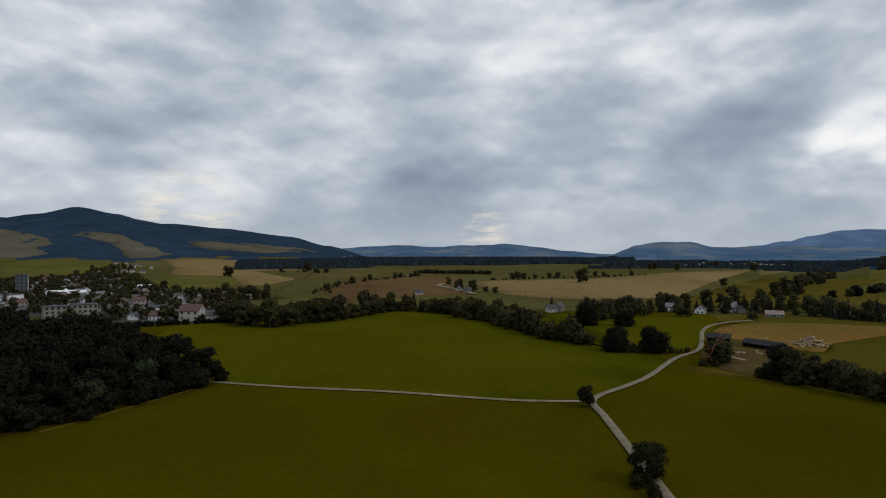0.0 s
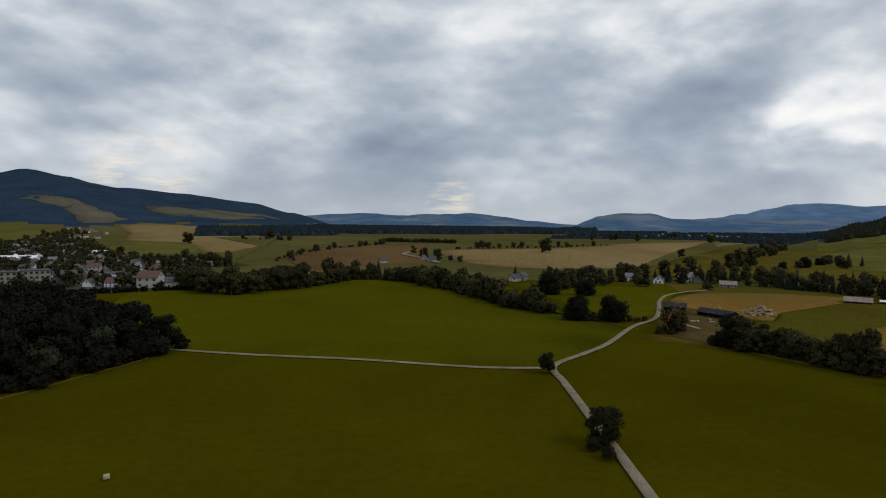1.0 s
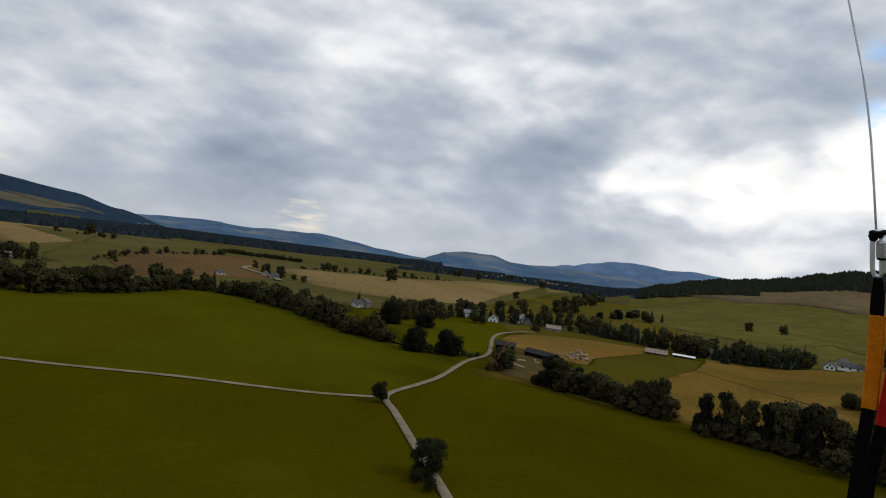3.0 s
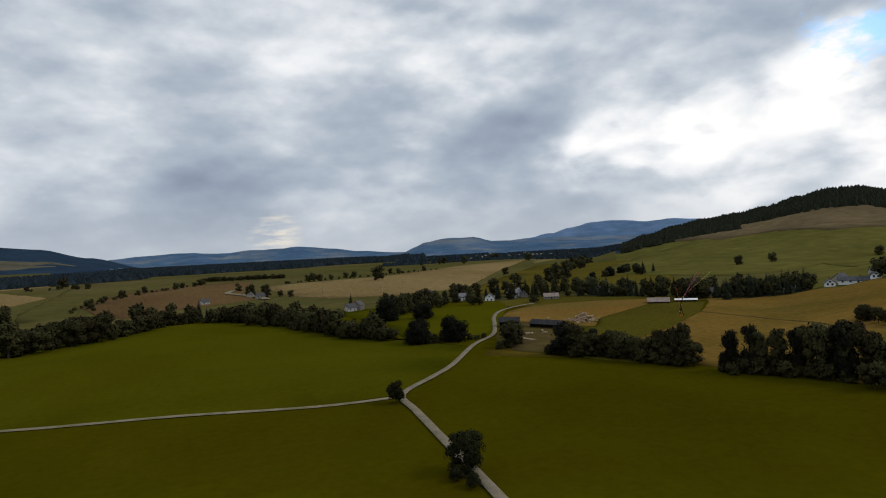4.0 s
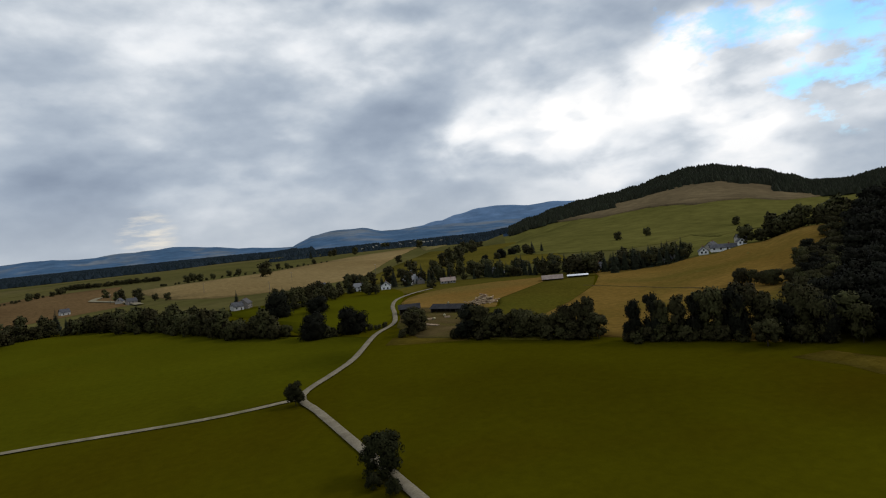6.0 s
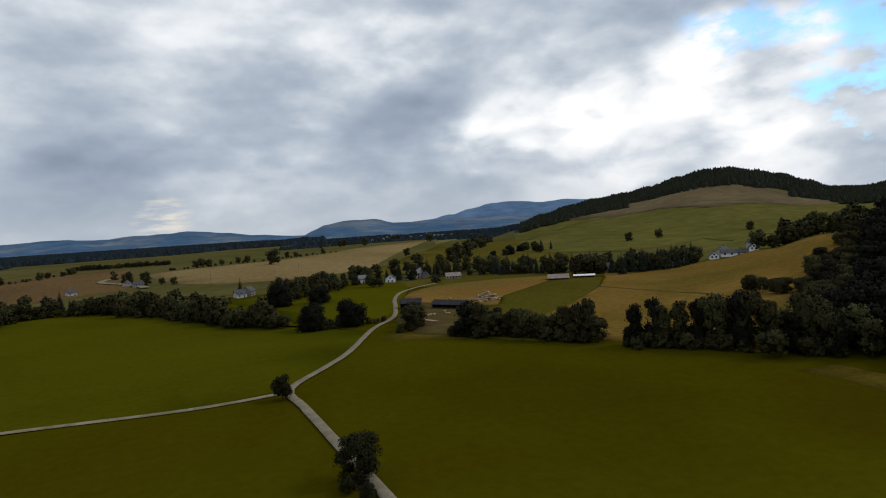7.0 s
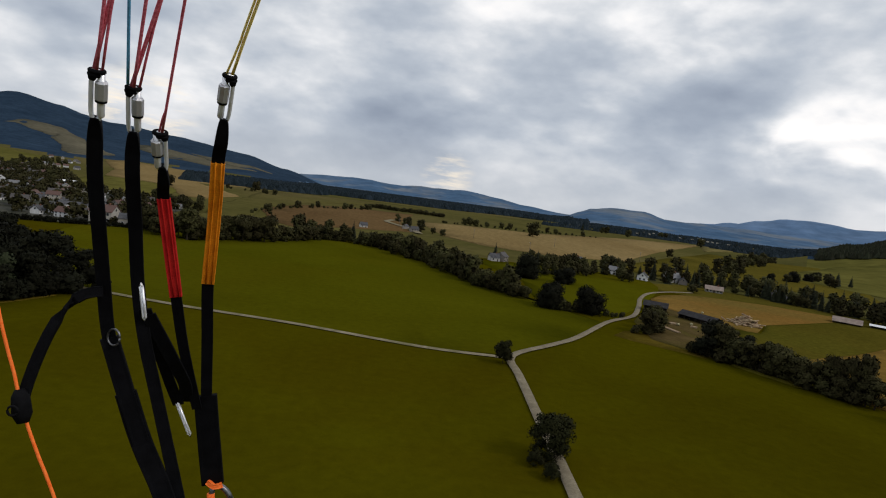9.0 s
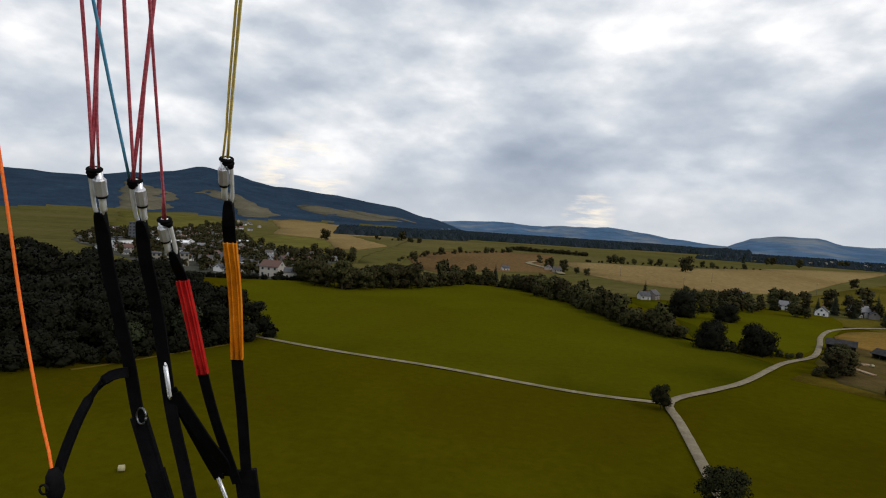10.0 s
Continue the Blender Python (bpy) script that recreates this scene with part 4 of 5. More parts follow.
wood_mass("hill_spruce_wood", spots(9000, 1330, 1800, 37, 72, lambda x, y, r, a: r > 1440 - 25 * noise.noise((a * 0.6, 0, 0)) - (90 if a < 47 else 0) - (140 if a > 60 else 0), True), 10, 15, "dark spruce wood on the hilltop", NEEDLES)
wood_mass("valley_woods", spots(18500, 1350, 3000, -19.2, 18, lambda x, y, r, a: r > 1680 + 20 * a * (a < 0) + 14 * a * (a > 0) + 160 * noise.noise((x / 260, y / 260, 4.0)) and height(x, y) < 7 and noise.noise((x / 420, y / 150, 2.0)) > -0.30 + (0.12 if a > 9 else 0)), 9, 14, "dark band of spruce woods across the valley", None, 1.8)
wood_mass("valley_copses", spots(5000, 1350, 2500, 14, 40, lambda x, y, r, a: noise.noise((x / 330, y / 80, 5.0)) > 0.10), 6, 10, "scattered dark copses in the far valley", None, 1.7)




def tree_stuff(name, places, low, high, leaves, label):
    """Many small leafy crowns joined into one mesh, each on its trunk."""
    rng = np.random.default_rng(len(places))
    verts, faces, soft = [], [], []
    for x, y in places:
        h = rng.uniform(low, high)
        w = h * rng.uniform(0.55, 0.95)
        z0 = rough_height(x, y)
        blobs = [(0, 0, h * 0.5, w * 0.3)]
        for k in range(7):
            z, a = rng.uniform(0.2, 0.88), 6.28 * rng.random()
            reach = w * 0.4 * math.sqrt(max(0.1, 1 - ((z - 0.45) / 0.55) ** 2))
            blobs.append((math.cos(a) * reach, math.sin(a) * reach, h * z, w * rng.uniform(0.15, 0.26)))
        v, f, nm = leaf_cloud(rng, blobs, leaves, w * 0.24, core=0.86)
        base = len(verts)
        verts += [(p[0] + x, p[1] + y, p[2] + z0) for p in v]
        faces += [[i + base for i in q] for q in f]
        soft += nm
        base = len(verts)
        r = h * 0.025
        verts += [(x + r, y, z0 - 0.3), (x - r, y + r, z0 - 0.3), (x - r, y - r, z0 - 0.3), (x, y, z0 + h * 0.7)]
        faces += [[base, base + 1, base + 3], [base + 1, base + 2, base + 3], [base + 2, base, base + 3]]
        soft += [(1, 0, 0), (-0.7, 0.7, 0), (-0.7, -0.7, 0), (0, 0, 1)]
    return tagged(from_arrays(name, verts, faces, LEAVES, None, soft), label, "trees", kind="stuff")

# ---- buildings ----
def gable_house(name, w, d, h, rise, wall_mat, roof_mat, label, chimney=True, cols=3, rows=2, category="house", over=0.45, window_h=1.25, panes=True):
    """A house with gabled walls, a two-slab roof, windows, door and chimney; the long side lies along x."""
    root = tagged(new(name), label, category)
    bm = bmesh.new()
    prof = [(-d / 2, -0.6), (d / 2, -0.6), (d / 2, h), (0, h + rise), (-d / 2, h)]
    ends = [[bm.verts.new((x, y, z)) for y, z in prof] for x in (-w / 2, w / 2)]
    bm.faces.new(ends[0][::-1])
    bm.faces.new(ends[1])
    for k in range(5):
        bm.faces.new((ends[0][k], ends[0][(k + 1) % 5], ends[1][(k + 1) % 5], ends[1][k]))
    part("wall", bm, wall_mat, root)
    bm = bmesh.new()
    slope = rise / (d / 2)
    for s in (-1, 1):
        pts = [(0, h + rise + 0.04), (s * (d / 2 + over), h - slope * over + 0.04)]
        low = [bm.verts.new((x, y, z)) for x in (-w / 2 - over, w / 2 + over) for y, z in pts]
        top = [bm.verts.new((v.co.x, v.co.y, v.co.z + 0.24)) for v in low]
        for f in ((0, 1, 3, 2), (0, 2, 3, 1)):
            bm.faces.new([(low if f[1] == 1 else top)[i] for i in f])
        for i, j in ((0, 1), (1, 3), (3, 2), (2, 0)):
            bm.faces.new((low[i], low[j], top[j], top[i]))
    bmesh.ops.recalc_face_normals(bm, faces=bm.faces[:])
    part("roof", bm, roof_mat, root)
    if chimney:
        bm = bmesh.new()
        box(bm, w * 0.18, w * 0.18 + 0.7, -0.35, 0.35, h + rise * 0.6, h + rise + 1.0)
        box(bm, w * 0.18 - 0.1, w * 0.18 + 0.8, -0.45, 0.45, h + rise + 1.0, h + rise + 1.12)
        part("chimney", bm, BRICKS, root)
    level = h / rows
    for side in (-1, 1):
        for r in range(rows):
            for c in range(cols):
                x = w * ((c + 0.5) / cols - 0.5)
                z = level * r + level * 0.36
                if r == 0 and c == cols // 2 and side == -1:
                    bm = bmesh.new()
                    box(bm, x - 0.5, x + 0.5, side * d / 2 - 0.05, side * d / 2 + 0.05, 0.0, 2.05)
                    part("door", bm, OLD_WOOD, root)
                    continue
                window(root, x, side * d / 2, z, 1.1, window_h, False, None, panes)
    for side in (-1, 1):
        if panes:
            window(root, side * w / 2, d * 0.2, level * 0.36, 1.0, window_h, True)
            window(root, side * w / 2, -d * 0.2, level * 0.36, 1.0, window_h, True)
        window(root, side * w / 2, 0.0, h + rise * 0.12, 1.0, 1.1, True, None, panes)
    return root


def window(root, x, y, z, w, h, on_end, frame_mat=None, panes=True):
    """A window frame with its pane, standing slightly proud of the wall."""
    bm = bmesh.new()
    a, b = (0.06, w / 2 + 0.08) if on_end else (w / 2 + 0.08, 0.06)
    box(bm, x - a, x + a, y - b, y + b, z - 0.08, z + h + 0.08)
    frame_ob = part("window", bm, (frame_mat or WHITE_WALL) if panes else GLASS, root)
    if not panes:
        return
    bm = bmesh.new()
    a, b = (0.075, w / 2) if on_end else (w / 2, 0.075)
    box(bm, x - a, x + a, y - b, y + b, z, z + h)
    part("pane", bm, GLASS, frame_ob)


def flat_block(name, w, d, h, rows, cols, wall_mat, label, category="building", end_mat=None):
    """A flat-roofed block with rows of windows and a roof edge."""
    root = tagged(new(name), label, category)
    bm = bmesh.new()
    box(bm, -w / 2, w / 2, -d / 2, d / 2, -0.8, h)
    part("wall", bm, wall_mat, root)
    if end_mat:
        bm = bmesh.new()
        box(bm, w / 2, w / 2 + 0.3, -d / 2, d / 2, -0.8, h)
        part("end_wall", bm, end_mat, root)
    bm = bmesh.new()
    box(bm, -w / 2 - 0.3, w / 2 + 0.3, -d / 2 - 0.3, d / 2 + 0.3, h, h + 0.5)
    part("roof", bm, SLATE, root)
    for r in range(rows):
        for c in range(cols):
            window(root, w * ((c + 0.5) / cols - 0.5), -d / 2, h * (r + 0.35) / rows, 1.5, 1.4, False, wall_mat)
    return root


def shed(name, w, d, h, rise, wall_mat, roof_mat, label, bays=4):
    """A boarded shed with posts, open bays on one long side and a pitched roof."""
    root = tagged(new(name), label, "shed")
    bm = bmesh.new()
    box(bm, -w / 2, w / 2, d / 2 - 0.15, d / 2, -0.5, h)
    box(bm, -w / 2, -w / 2 + 0.15, -d / 2, d / 2 - 0.15, -0.5, h)
    box(bm, w / 2 - 0.15, w / 2, -d / 2, d / 2 - 0.15, -0.5, h)
    part("wall", bm, wall_mat, root)
    for k in range(bays + 1):
        bm = bmesh.new()
        x = -w / 2 + 0.3 + (w - 0.6) * k / bays
        box(bm, x - 0.1, x + 0.1, -d / 2, -d / 2 + 0.2, -0.5, h)
        part("post", bm, OLD_WOOD, root)
    bm = bmesh.new()
    over = 0.5
    slope = rise / (d / 2)
    for s in (-1, 1):
        pts = [(0, h + rise), (s * (d / 2 + over), h - slope * over)]
        low = [bm.verts.new((x, y, z)) for x in (-w / 2 - over, w / 2 + over) for y, z in pts]
        top = [bm.verts.new((v.co.x, v.co.y, v.co.z + 0.12)) for v in low]
        bm.faces.new([low[i] for i in (0, 1, 3, 2)])
        bm.faces.new([top[i] for i in (0, 2, 3, 1)])
        for i, j in ((0, 1), (1, 3), (3, 2), (2, 0)):
            bm.faces.new((low[i], low[j], top[j], top[i]))
    bmesh.ops.recalc_face_normals(bm, faces=bm.faces[:])
    part("roof", bm, roof_mat, root)
    return root


TAR_ROOF = surface("tarred_roof", (0.022, 0.021, 0.022), (0.045, 0.043, 0.044), 0.6, fine=3.0, rough=0.75)
BRICKS = surface("chimney_brick", (0.16, 0.075, 0.05), (0.24, 0.12, 0.08), 1.5, fine=6.0)
KINDS.update({
    "cottage": lambda: gable_house("house", 11, 8.5, 4.2, 3.6, PLASTER, ROOFING, "plastered village house with a steep tiled roof", panes=False),
    "town_house": lambda: gable_house("house", 12, 10, 6.2, 3.4, PLASTER, ROOFING, "two-storey plastered town house with a tiled roof", cols=3, panes=False),
    "small_house": lambda: gable_house("house", 8.5, 7.5, 3.4, 3.2, PLASTER, SLATE, "small plastered house with a grey roof", cols=2, rows=1, panes=False),
    "white_hall": lambda: gable_house("hall", 30, 14, 5.0, 1.6, WHITE_WALL, WHITE_SHEET, "long low white hall with a pale roof", False, 7, 1, "building"),
    "grey_hall": lambda: gable_house("hall", 24, 13, 4.5, 2.2, PLASTER, SLATE, "long grey-roofed hall at the town's edge", False, 6, 1, "building"),
})


def stand(root, x, y, turn, sink=0.0):
    root.matrix_basis = pose(x, y, rough_height(x, y) - sink, 0, 0, turn)
    return root


def house_at(kind, x, y, turn, scale=1.0, group=""):
    first = kind not in FIRST
    ob = put(kind, x, y, scale, 1.0, group)
    if first:
        stand(ob, x, y, turn)
    else:
        ob.matrix_basis = pose(x, y, rough_height(x, y), 0, 0, turn) @ Matrix.Diagonal((scale, scale, scale, 1))
    return ob


# village
stand(gable_house("house", 7.5, 6.5, 2.5, 2.9, WHITE_WALL, SLATE, "white gabled house with a grey roof among trees"), 173, 393, 62)
stand(gable_house("house", 10, 6, 2.0, 2.0, CREAM_WALL, TIN, "long low cream house with a faded roof", cols=5, rows=1), 210, 371, -24)
for kind, x, y, turn in (("cottage", 136, 425, 20), ("small_house", 119, 420, 80), ("cottage", 160, 410, -25), ("small_house", 168, 416, 40), ("small_house", 203, 398, 70), ("cottage", 198, 404, 10), ("small_house", 245.1, 371.2, -35), ("small_house", 254.9, 371.4, 30), ("cottage", 280.6, 346.1, -40), ("small_house", 75, 403, 15), ("cottage", 81, 408, 60), ("cottage", 25, 585, 20), ("small_house", 17, 610, 70), ("small_house", -22, 560, 20), ("small_house", 289, 308.5, -30), ("small_house", 284.3, 326, 20), ("small_house", 267.2, 392.5, -20)):
    house_at(kind, x, y, turn, rand.uniform(0.68, 0.85), "village houses")
# farm on the slope
stand(gable_house("farmhouse", 7.5, 5.5, 2.1, 2.3, WHITE_WALL, SLATE, "white gabled farmhouse with a steep grey roof", cols=2, rows=1), 329, 256, 40)
stand(gable_house("farmhouse", 15, 6, 1.9, 1.9, WHITE_WALL, SLATE, "long white farm wing with a dark grey roof", cols=4, rows=1), 335, 246, -50)
stand(gable_house("farmhouse", 6.5, 5, 2.0, 2.0, WHITE_WALL, SLATE, "small white gabled farm cottage with a grey roof", cols=2, rows=1), 341, 238, 40)
for kind, x, y, turn in (("cottage", 322, 268, 30), ("small_house", 316.6, 272, 10), ("small_house", 372, 258, -30), ("cottage", 352, 266, 15)):
    house_at(kind, x, y, turn, 0.75, "village houses")

# farmyard
stand(shed("barn", 9.5, 6.5, 2.8, 1.6, OLD_WOOD, TAR_ROOF, "dark boarded barn with a low roof", 3), 126, 267, -26)
stand(shed("barn", 16, 6.0, 2.2, 1.5, OLD_WOOD, TAR_ROOF, "long dark open barn beside the yard", 6), 138, 251, -62)
stand(shed("barn", 12, 6.5, 1.5, 1.9, OLD_WOOD, TIN, "brown shed with a rusty tin roof", 4), 240, 297, -38)
stand(shed("sheet_shed", 12, 3.6, 1.2, 0.6, OLD_WOOD, WHITE_SHEET, "low shed under a bright white sheet roof", 4), 258, 294, -40)


def board_stack():
    root = tagged(new("board_stack"), "stack of pale boards lying in the yard", "timber")
    for k in range(18):
        bm = bmesh.new()
        y, z = 0.32 * (k % 6) - 0.8, 0.12 * (k // 6)
        box(bm, -4.2 + rand.uniform(-0.3, 0.3), 4.2 + rand.uniform(-0.3, 0.3), y - 0.14, y + 0.14, z, z + 0.1)
        part("board", bm, CUT_WOOD, root)
    return root


stand(board_stack(), 114, 226, -76, -0.32)
far_stack = stand(board_stack(), 128, 236, -30, -0.32)
far_stack.scale = (0.28, 0.8, 1.6)
small_stack = stand(board_stack(), 121, 239, 10, -0.32)
small_stack.scale = (0.35, 0.8, 1.4)


def log_heap():
    root = tagged(new("log_heap"), "jumbled heap of pale peeled logs", "timber")
    for k in range(110):
        bm = bmesh.new()
        r = rand.uniform(0.18, 0.36)
        n = rand.uniform(1.2, 2.6)
        tube(bm, [(-n, 0, 0), (0, 0, 0.03), (n, 0, 0)], [r, r * 0.95, r * 0.88], 8)
        ob = part("log", bm, CUT_WOOD, root, smooth=True)
        x, y = rand.gauss(0, 2.5), rand.gauss(0, 1.9)
        pile = max(0.0, 4.0 - 0.40 * abs(x) - 0.7 * abs(y))
        ob.matrix_basis = pose(x, y, r + pile * rand.random(), 0, rand.uniform(-16, 16), rand.uniform(0, 180))
    return root


stand(log_heap(), 162, 258, -32, -0.22)


def round_bale():
    root = tagged(new("hay_bale"), "pale wrapped round bale on the meadow", "bale")
    bm = bmesh.new()
    tube(bm, [(-0.62, 0, 0.62), (-0.6, 0, 0.62), (-0.52, 0, 0.62), (0.52, 0, 0.62), (0.6, 0, 0.62), (0.62, 0, 0.62)], [0.3, 0.55, 0.63, 0.63, 0.55, 0.3], 20)
    part("wrap", bm, BALE_WRAP, root, smooth=True)
    return root


bale = stand(round_bale(), -46.8, 94.3, 30)
bale.scale = (0.75, 0.75, 0.75)
for x, y, turn in ((122, 237, 15), (129.5, 241, 70), (152, 275, 40), (137.5, 238.5, 0)):
    yard_bale = copy_thing(bale, pose(x, y, rough_height(x, y) + 0.28, 0, 0, turn) @ Matrix.Diagonal((1.1, 1.1, 1.0, 1)))
    tagged(yard_bale, "white wrapped bale standing in the farmyard", "bale", "bales in the farmyard")


def utility_pole():
    root = tagged(new("utility_pole"), "wooden utility pole standing in a field", "pole")
    bm = bmesh.new()
    tube(bm, [(0, 0, -0.5), (0, 0, 9.5)], [0.16, 0.11], 8)
    part("pole", bm, POLE_WOOD, root, smooth=True)
    bm = bmesh.new()
    box(bm, -1.0, 1.0, -0.07, 0.07, 8.8, 8.95)
    part("crossarm", bm, POLE_WOOD, root)
    for x in (-0.85, 0.0, 0.85):
        bm = bmesh.new()
        tube(bm, [(x, 0, 8.95), (x, 0, 9.08), (x, 0, 9.2)], [0.05, 0.08, 0.04], 8)
        part("insulator", bm, WHITE_WALL, root)
    return root


first_pole = stand(utility_pole(), 85, 600, 20)
tagged(first_pole, group="poles across the fields")
for x, y in ((170, 610), (10, 620), (120, 500), (240, 560), (205, 415)):
    copy_thing(first_pole, pose(x, y, rough_height(x, y), 0, 0, 25))

# town
tower = stand(flat_block("tower_block", 9, 8, 21, 7, 3, DARK_CLAD, "dark tower block with a white end wall", "building", WHITE_WALL), -372, 520, 36)
stand(flat_block("apartment_block", 14, 9, 8.5, 3, 5, CREAM_WALL, "long cream apartment block with a flat roof"), -224, 368, 40)
stand(flat_block("apartment_block", 12, 9, 7.5, 3, 4, CREAM_WALL, "cream apartment block beside the wood"), -240, 364, 42)
stand(flat_block("factory", 26, 14, 7, 2, 6, WHITE_WALL, "white factory building with a flat roof"), -352, 470, -8)
for kind, x, y, turn in (("white_hall", -336, 527, 20), ("white_hall", -371, 585, 8), ("white_hall", -440, 690, -10), ("grey_hall", -128, 352, 18), ("grey_hall", -195, 405, 28), ("grey_hall", -330, 600, 0), ("white_hall", -330, 640, 12), ("grey_hall", -410, 540, 30)):
    house_at(kind, x, y, turn, rand.uniform(0.6, 0.8), "town halls")
TOWN = [(-118, 350), (-140, 342), (-160, 332), (-200, 322), (-240, 360), (-330, 430), (-440, 520), (-600, 760), (-560, 1010), (-470, 900), (-400, 780), (-300, 620), (-215, 560), (-165, 520), (-150, 440)]
drape("town_ground", TOWN, TOWN_GROUND, "grey-green gardens and yards of the town", 0.12, 20)
STREETS = (((-192, 360), (-150, 356), 7), ((-200, 372), (-160, 366), 5), ((-236, 430), (-216, 442), 3), ((-216, 484), (-178, 476), 8), ((-205, 505), (-180, 508), 4), ((-262, 452), (-300, 500), 6), ((-340, 560), (-400, 616), 7), ((-420, 640), (-470, 700), 6), ((-500, 800), (-545, 880), 9), ((-545, 900), (-600, 1040), 10), ((-330, 500), (-300, 540), 5), ((-250, 520), (-330, 610), 8))
LARGE = ((-372, 520), (-222, 368), (-243, 362), (-352, 470), (-371, 585), (-440, 690), (-336, 527))
HOUSES = ("cottage", "town_house", "small_house", "town_house")
spots_used = []


def town_house_at(x, y, turn):
    if all(math.hypot(x - a, y - b) > 9.5 for a, b in spots_used) and min(math.hypot(x - a, y - b) for a, b in LARGE) > 20:
        spots_used.append((x, y))
        house_at(rand.choice(HOUSES), x, y, turn, rand.uniform(0.50, 0.74), "town houses")


for (x0, y0), (x1, y1), count in STREETS:
    run = math.degrees(math.atan2(y1 - y0, x1 - x0))
    for k in range(count):
        q = (k + rand.uniform(0.2, 0.8)) / count
        town_house_at(x0 + (x1 - x0) * q + rand.gauss(0, 2), y0 + (y1 - y0) * q + rand.gauss(0, 2), run + rand.choice((0, 0, 90)) + rand.uniform(-6, 6))
while len(spots_used) < 190:
    x, y = rand.uniform(-620, -150), rand.uniform(370, 1000)
    if inside(x, y, TOWN):
        town_house_at(x, y, rand.choice((10, 25, 100, 75)) + rand.uniform(-8, 8))
for k in range(26):
    q = rand.random()
    x, y = -540 - 290 * q + rand.gauss(0, 22), 960 + 620 * q + rand.gauss(0, 30)
    house_at(rand.choice(HOUSES), x, y, rand.uniform(0, 180), rand.uniform(0.6, 0.85), "town houses")
gardens = []
for _ in range(9000):
    x, y = rand.uniform(-620, -120), rand.uniform(345, 1000)
    if len(gardens) < 700 and inside(x, y, TOWN) and all(math.hypot(x - a, y - b) > 5.5 for a, b in (*spots_used, *LARGE)) and all(math.hypot(x - a, y - b) > 6 for a, b in gardens):
        gardens.append((x, y))
tree_stuff("town_trees", gardens, 5.0, 9.0, 110, "dark leafy trees filling the gaps between the town houses")
along([(-300, 620), (-440, 790), (-560, 960), (-760, 1400)], 22, 14, ("far_oak", "far_ash"), 0.8, 1.2, "town trees")


def distant_town(count):
    """Pale gabled houses of a far town, joined."""
    verts, faces = [], []
    for _ in range(count):
        a, r = radians(rand.gauss(26.5, 2.6)), rand.gauss(1880, 130)
        x, y = r * math.sin(a), r * math.cos(a)
        z, w, d, h = rough_height(x, y) + 1.0, rand.uniform(5, 9), rand.uniform(5, 6), rand.uniform(2.5, 4)
        c, s = math.cos(a + 0.5), math.sin(a + 0.5)
        k = len(verts)
        prof = ((-d / 2, -2.0), (d / 2, -2.0), (d / 2, h), (0, h + 2.0), (-d / 2, h))
        for u in (-w / 2, w / 2):
            verts += [(x + c * u + s * v, y - s * u + c * v, z + q) for v, q in prof]
        faces += [[k, k + 1, k + 2, k + 3, k + 4][::-1], [k + 5, k + 6, k + 7, k + 8, k + 9]]
        faces += [[k + i, k + (i + 1) % 5, k + 5 + (i + 1) % 5, k + 5 + i] for i in range(5)]
    return tagged(from_arrays("distant_houses", verts, faces, CREAM_WALL), "scattered pale houses of a distant town", "houses", kind="stuff")


distant_town(26)

# ---- paraglider risers either side of the camera ----
def strap(name, points, width, material, parent, across, thick=0.0028, label="", step=0.012, taper=False):
    """A webbing strap: a flat ribbon with rounded edges and raised side stitching, swept along points."""
    bm = bmesh.new()
    if taper:
        step = 0.004
        points = [Vector(points[0]) + (Vector(points[1]) - Vector(points[0])).normalized() * 0.004, *points[1:]]
    line = smooth_line(points, step)
    section = ((-0.5, -0.3), (-0.46, -0.5), (-0.30, -0.42), (0.30, -0.42), (0.46, -0.5), (0.5, -0.3), (0.5, 0.3), (0.46, 0.5), (0.30, 0.42), (-0.30, 0.42), (-0.46, 0.5), (-0.5, 0.3))
    rings = []
    for i, q in enumerate(line):
        d = (line[min(i + 1, len(line) - 1)] - line[max(i - 1, 0)]).normalized()
        a = Vector(across)
        a = (a - a.dot(d) * d).normalized()
        b = d.cross(a)
        w = width * (1 + 0.03 * noise.noise((i * 0.35, 0.0, width * 90)))
        t = thick
        if taper:
            near = min(1.0, (q - line[0]).length / 0.022)
            w *= 0.50 + 0.50 * math.sqrt(near)
            t *= 3.4 - 2.4 * near
        rings.append([bm.verts.new(q + Vector((0, 0, EYE_Z)) + a * w * u + b * t * v) for u, v in section])
    k = len(section)
    for u, v in zip(rings, rings[1:]):
        for j in range(k):
            bm.faces.new((u[j], u[(j + 1) % k], v[(j + 1) % k], v[j]))
    bm.faces.new(rings[0][::-1])
    bm.faces.new(rings[-1])
    bmesh.ops.recalc_face_normals(bm, faces=bm.faces[:])
    return part(name, bm, material, parent, label, smooth=False)


def cord(name, points, radius, material, parent, label="", step=0.02, sides=8):
    bm = bmesh.new()
    tube(bm, [p + Vector((0, 0, EYE_Z)) for p in smooth_line(points, step)], radius, sides)
    return part(name, bm, material, parent, label, smooth=True)


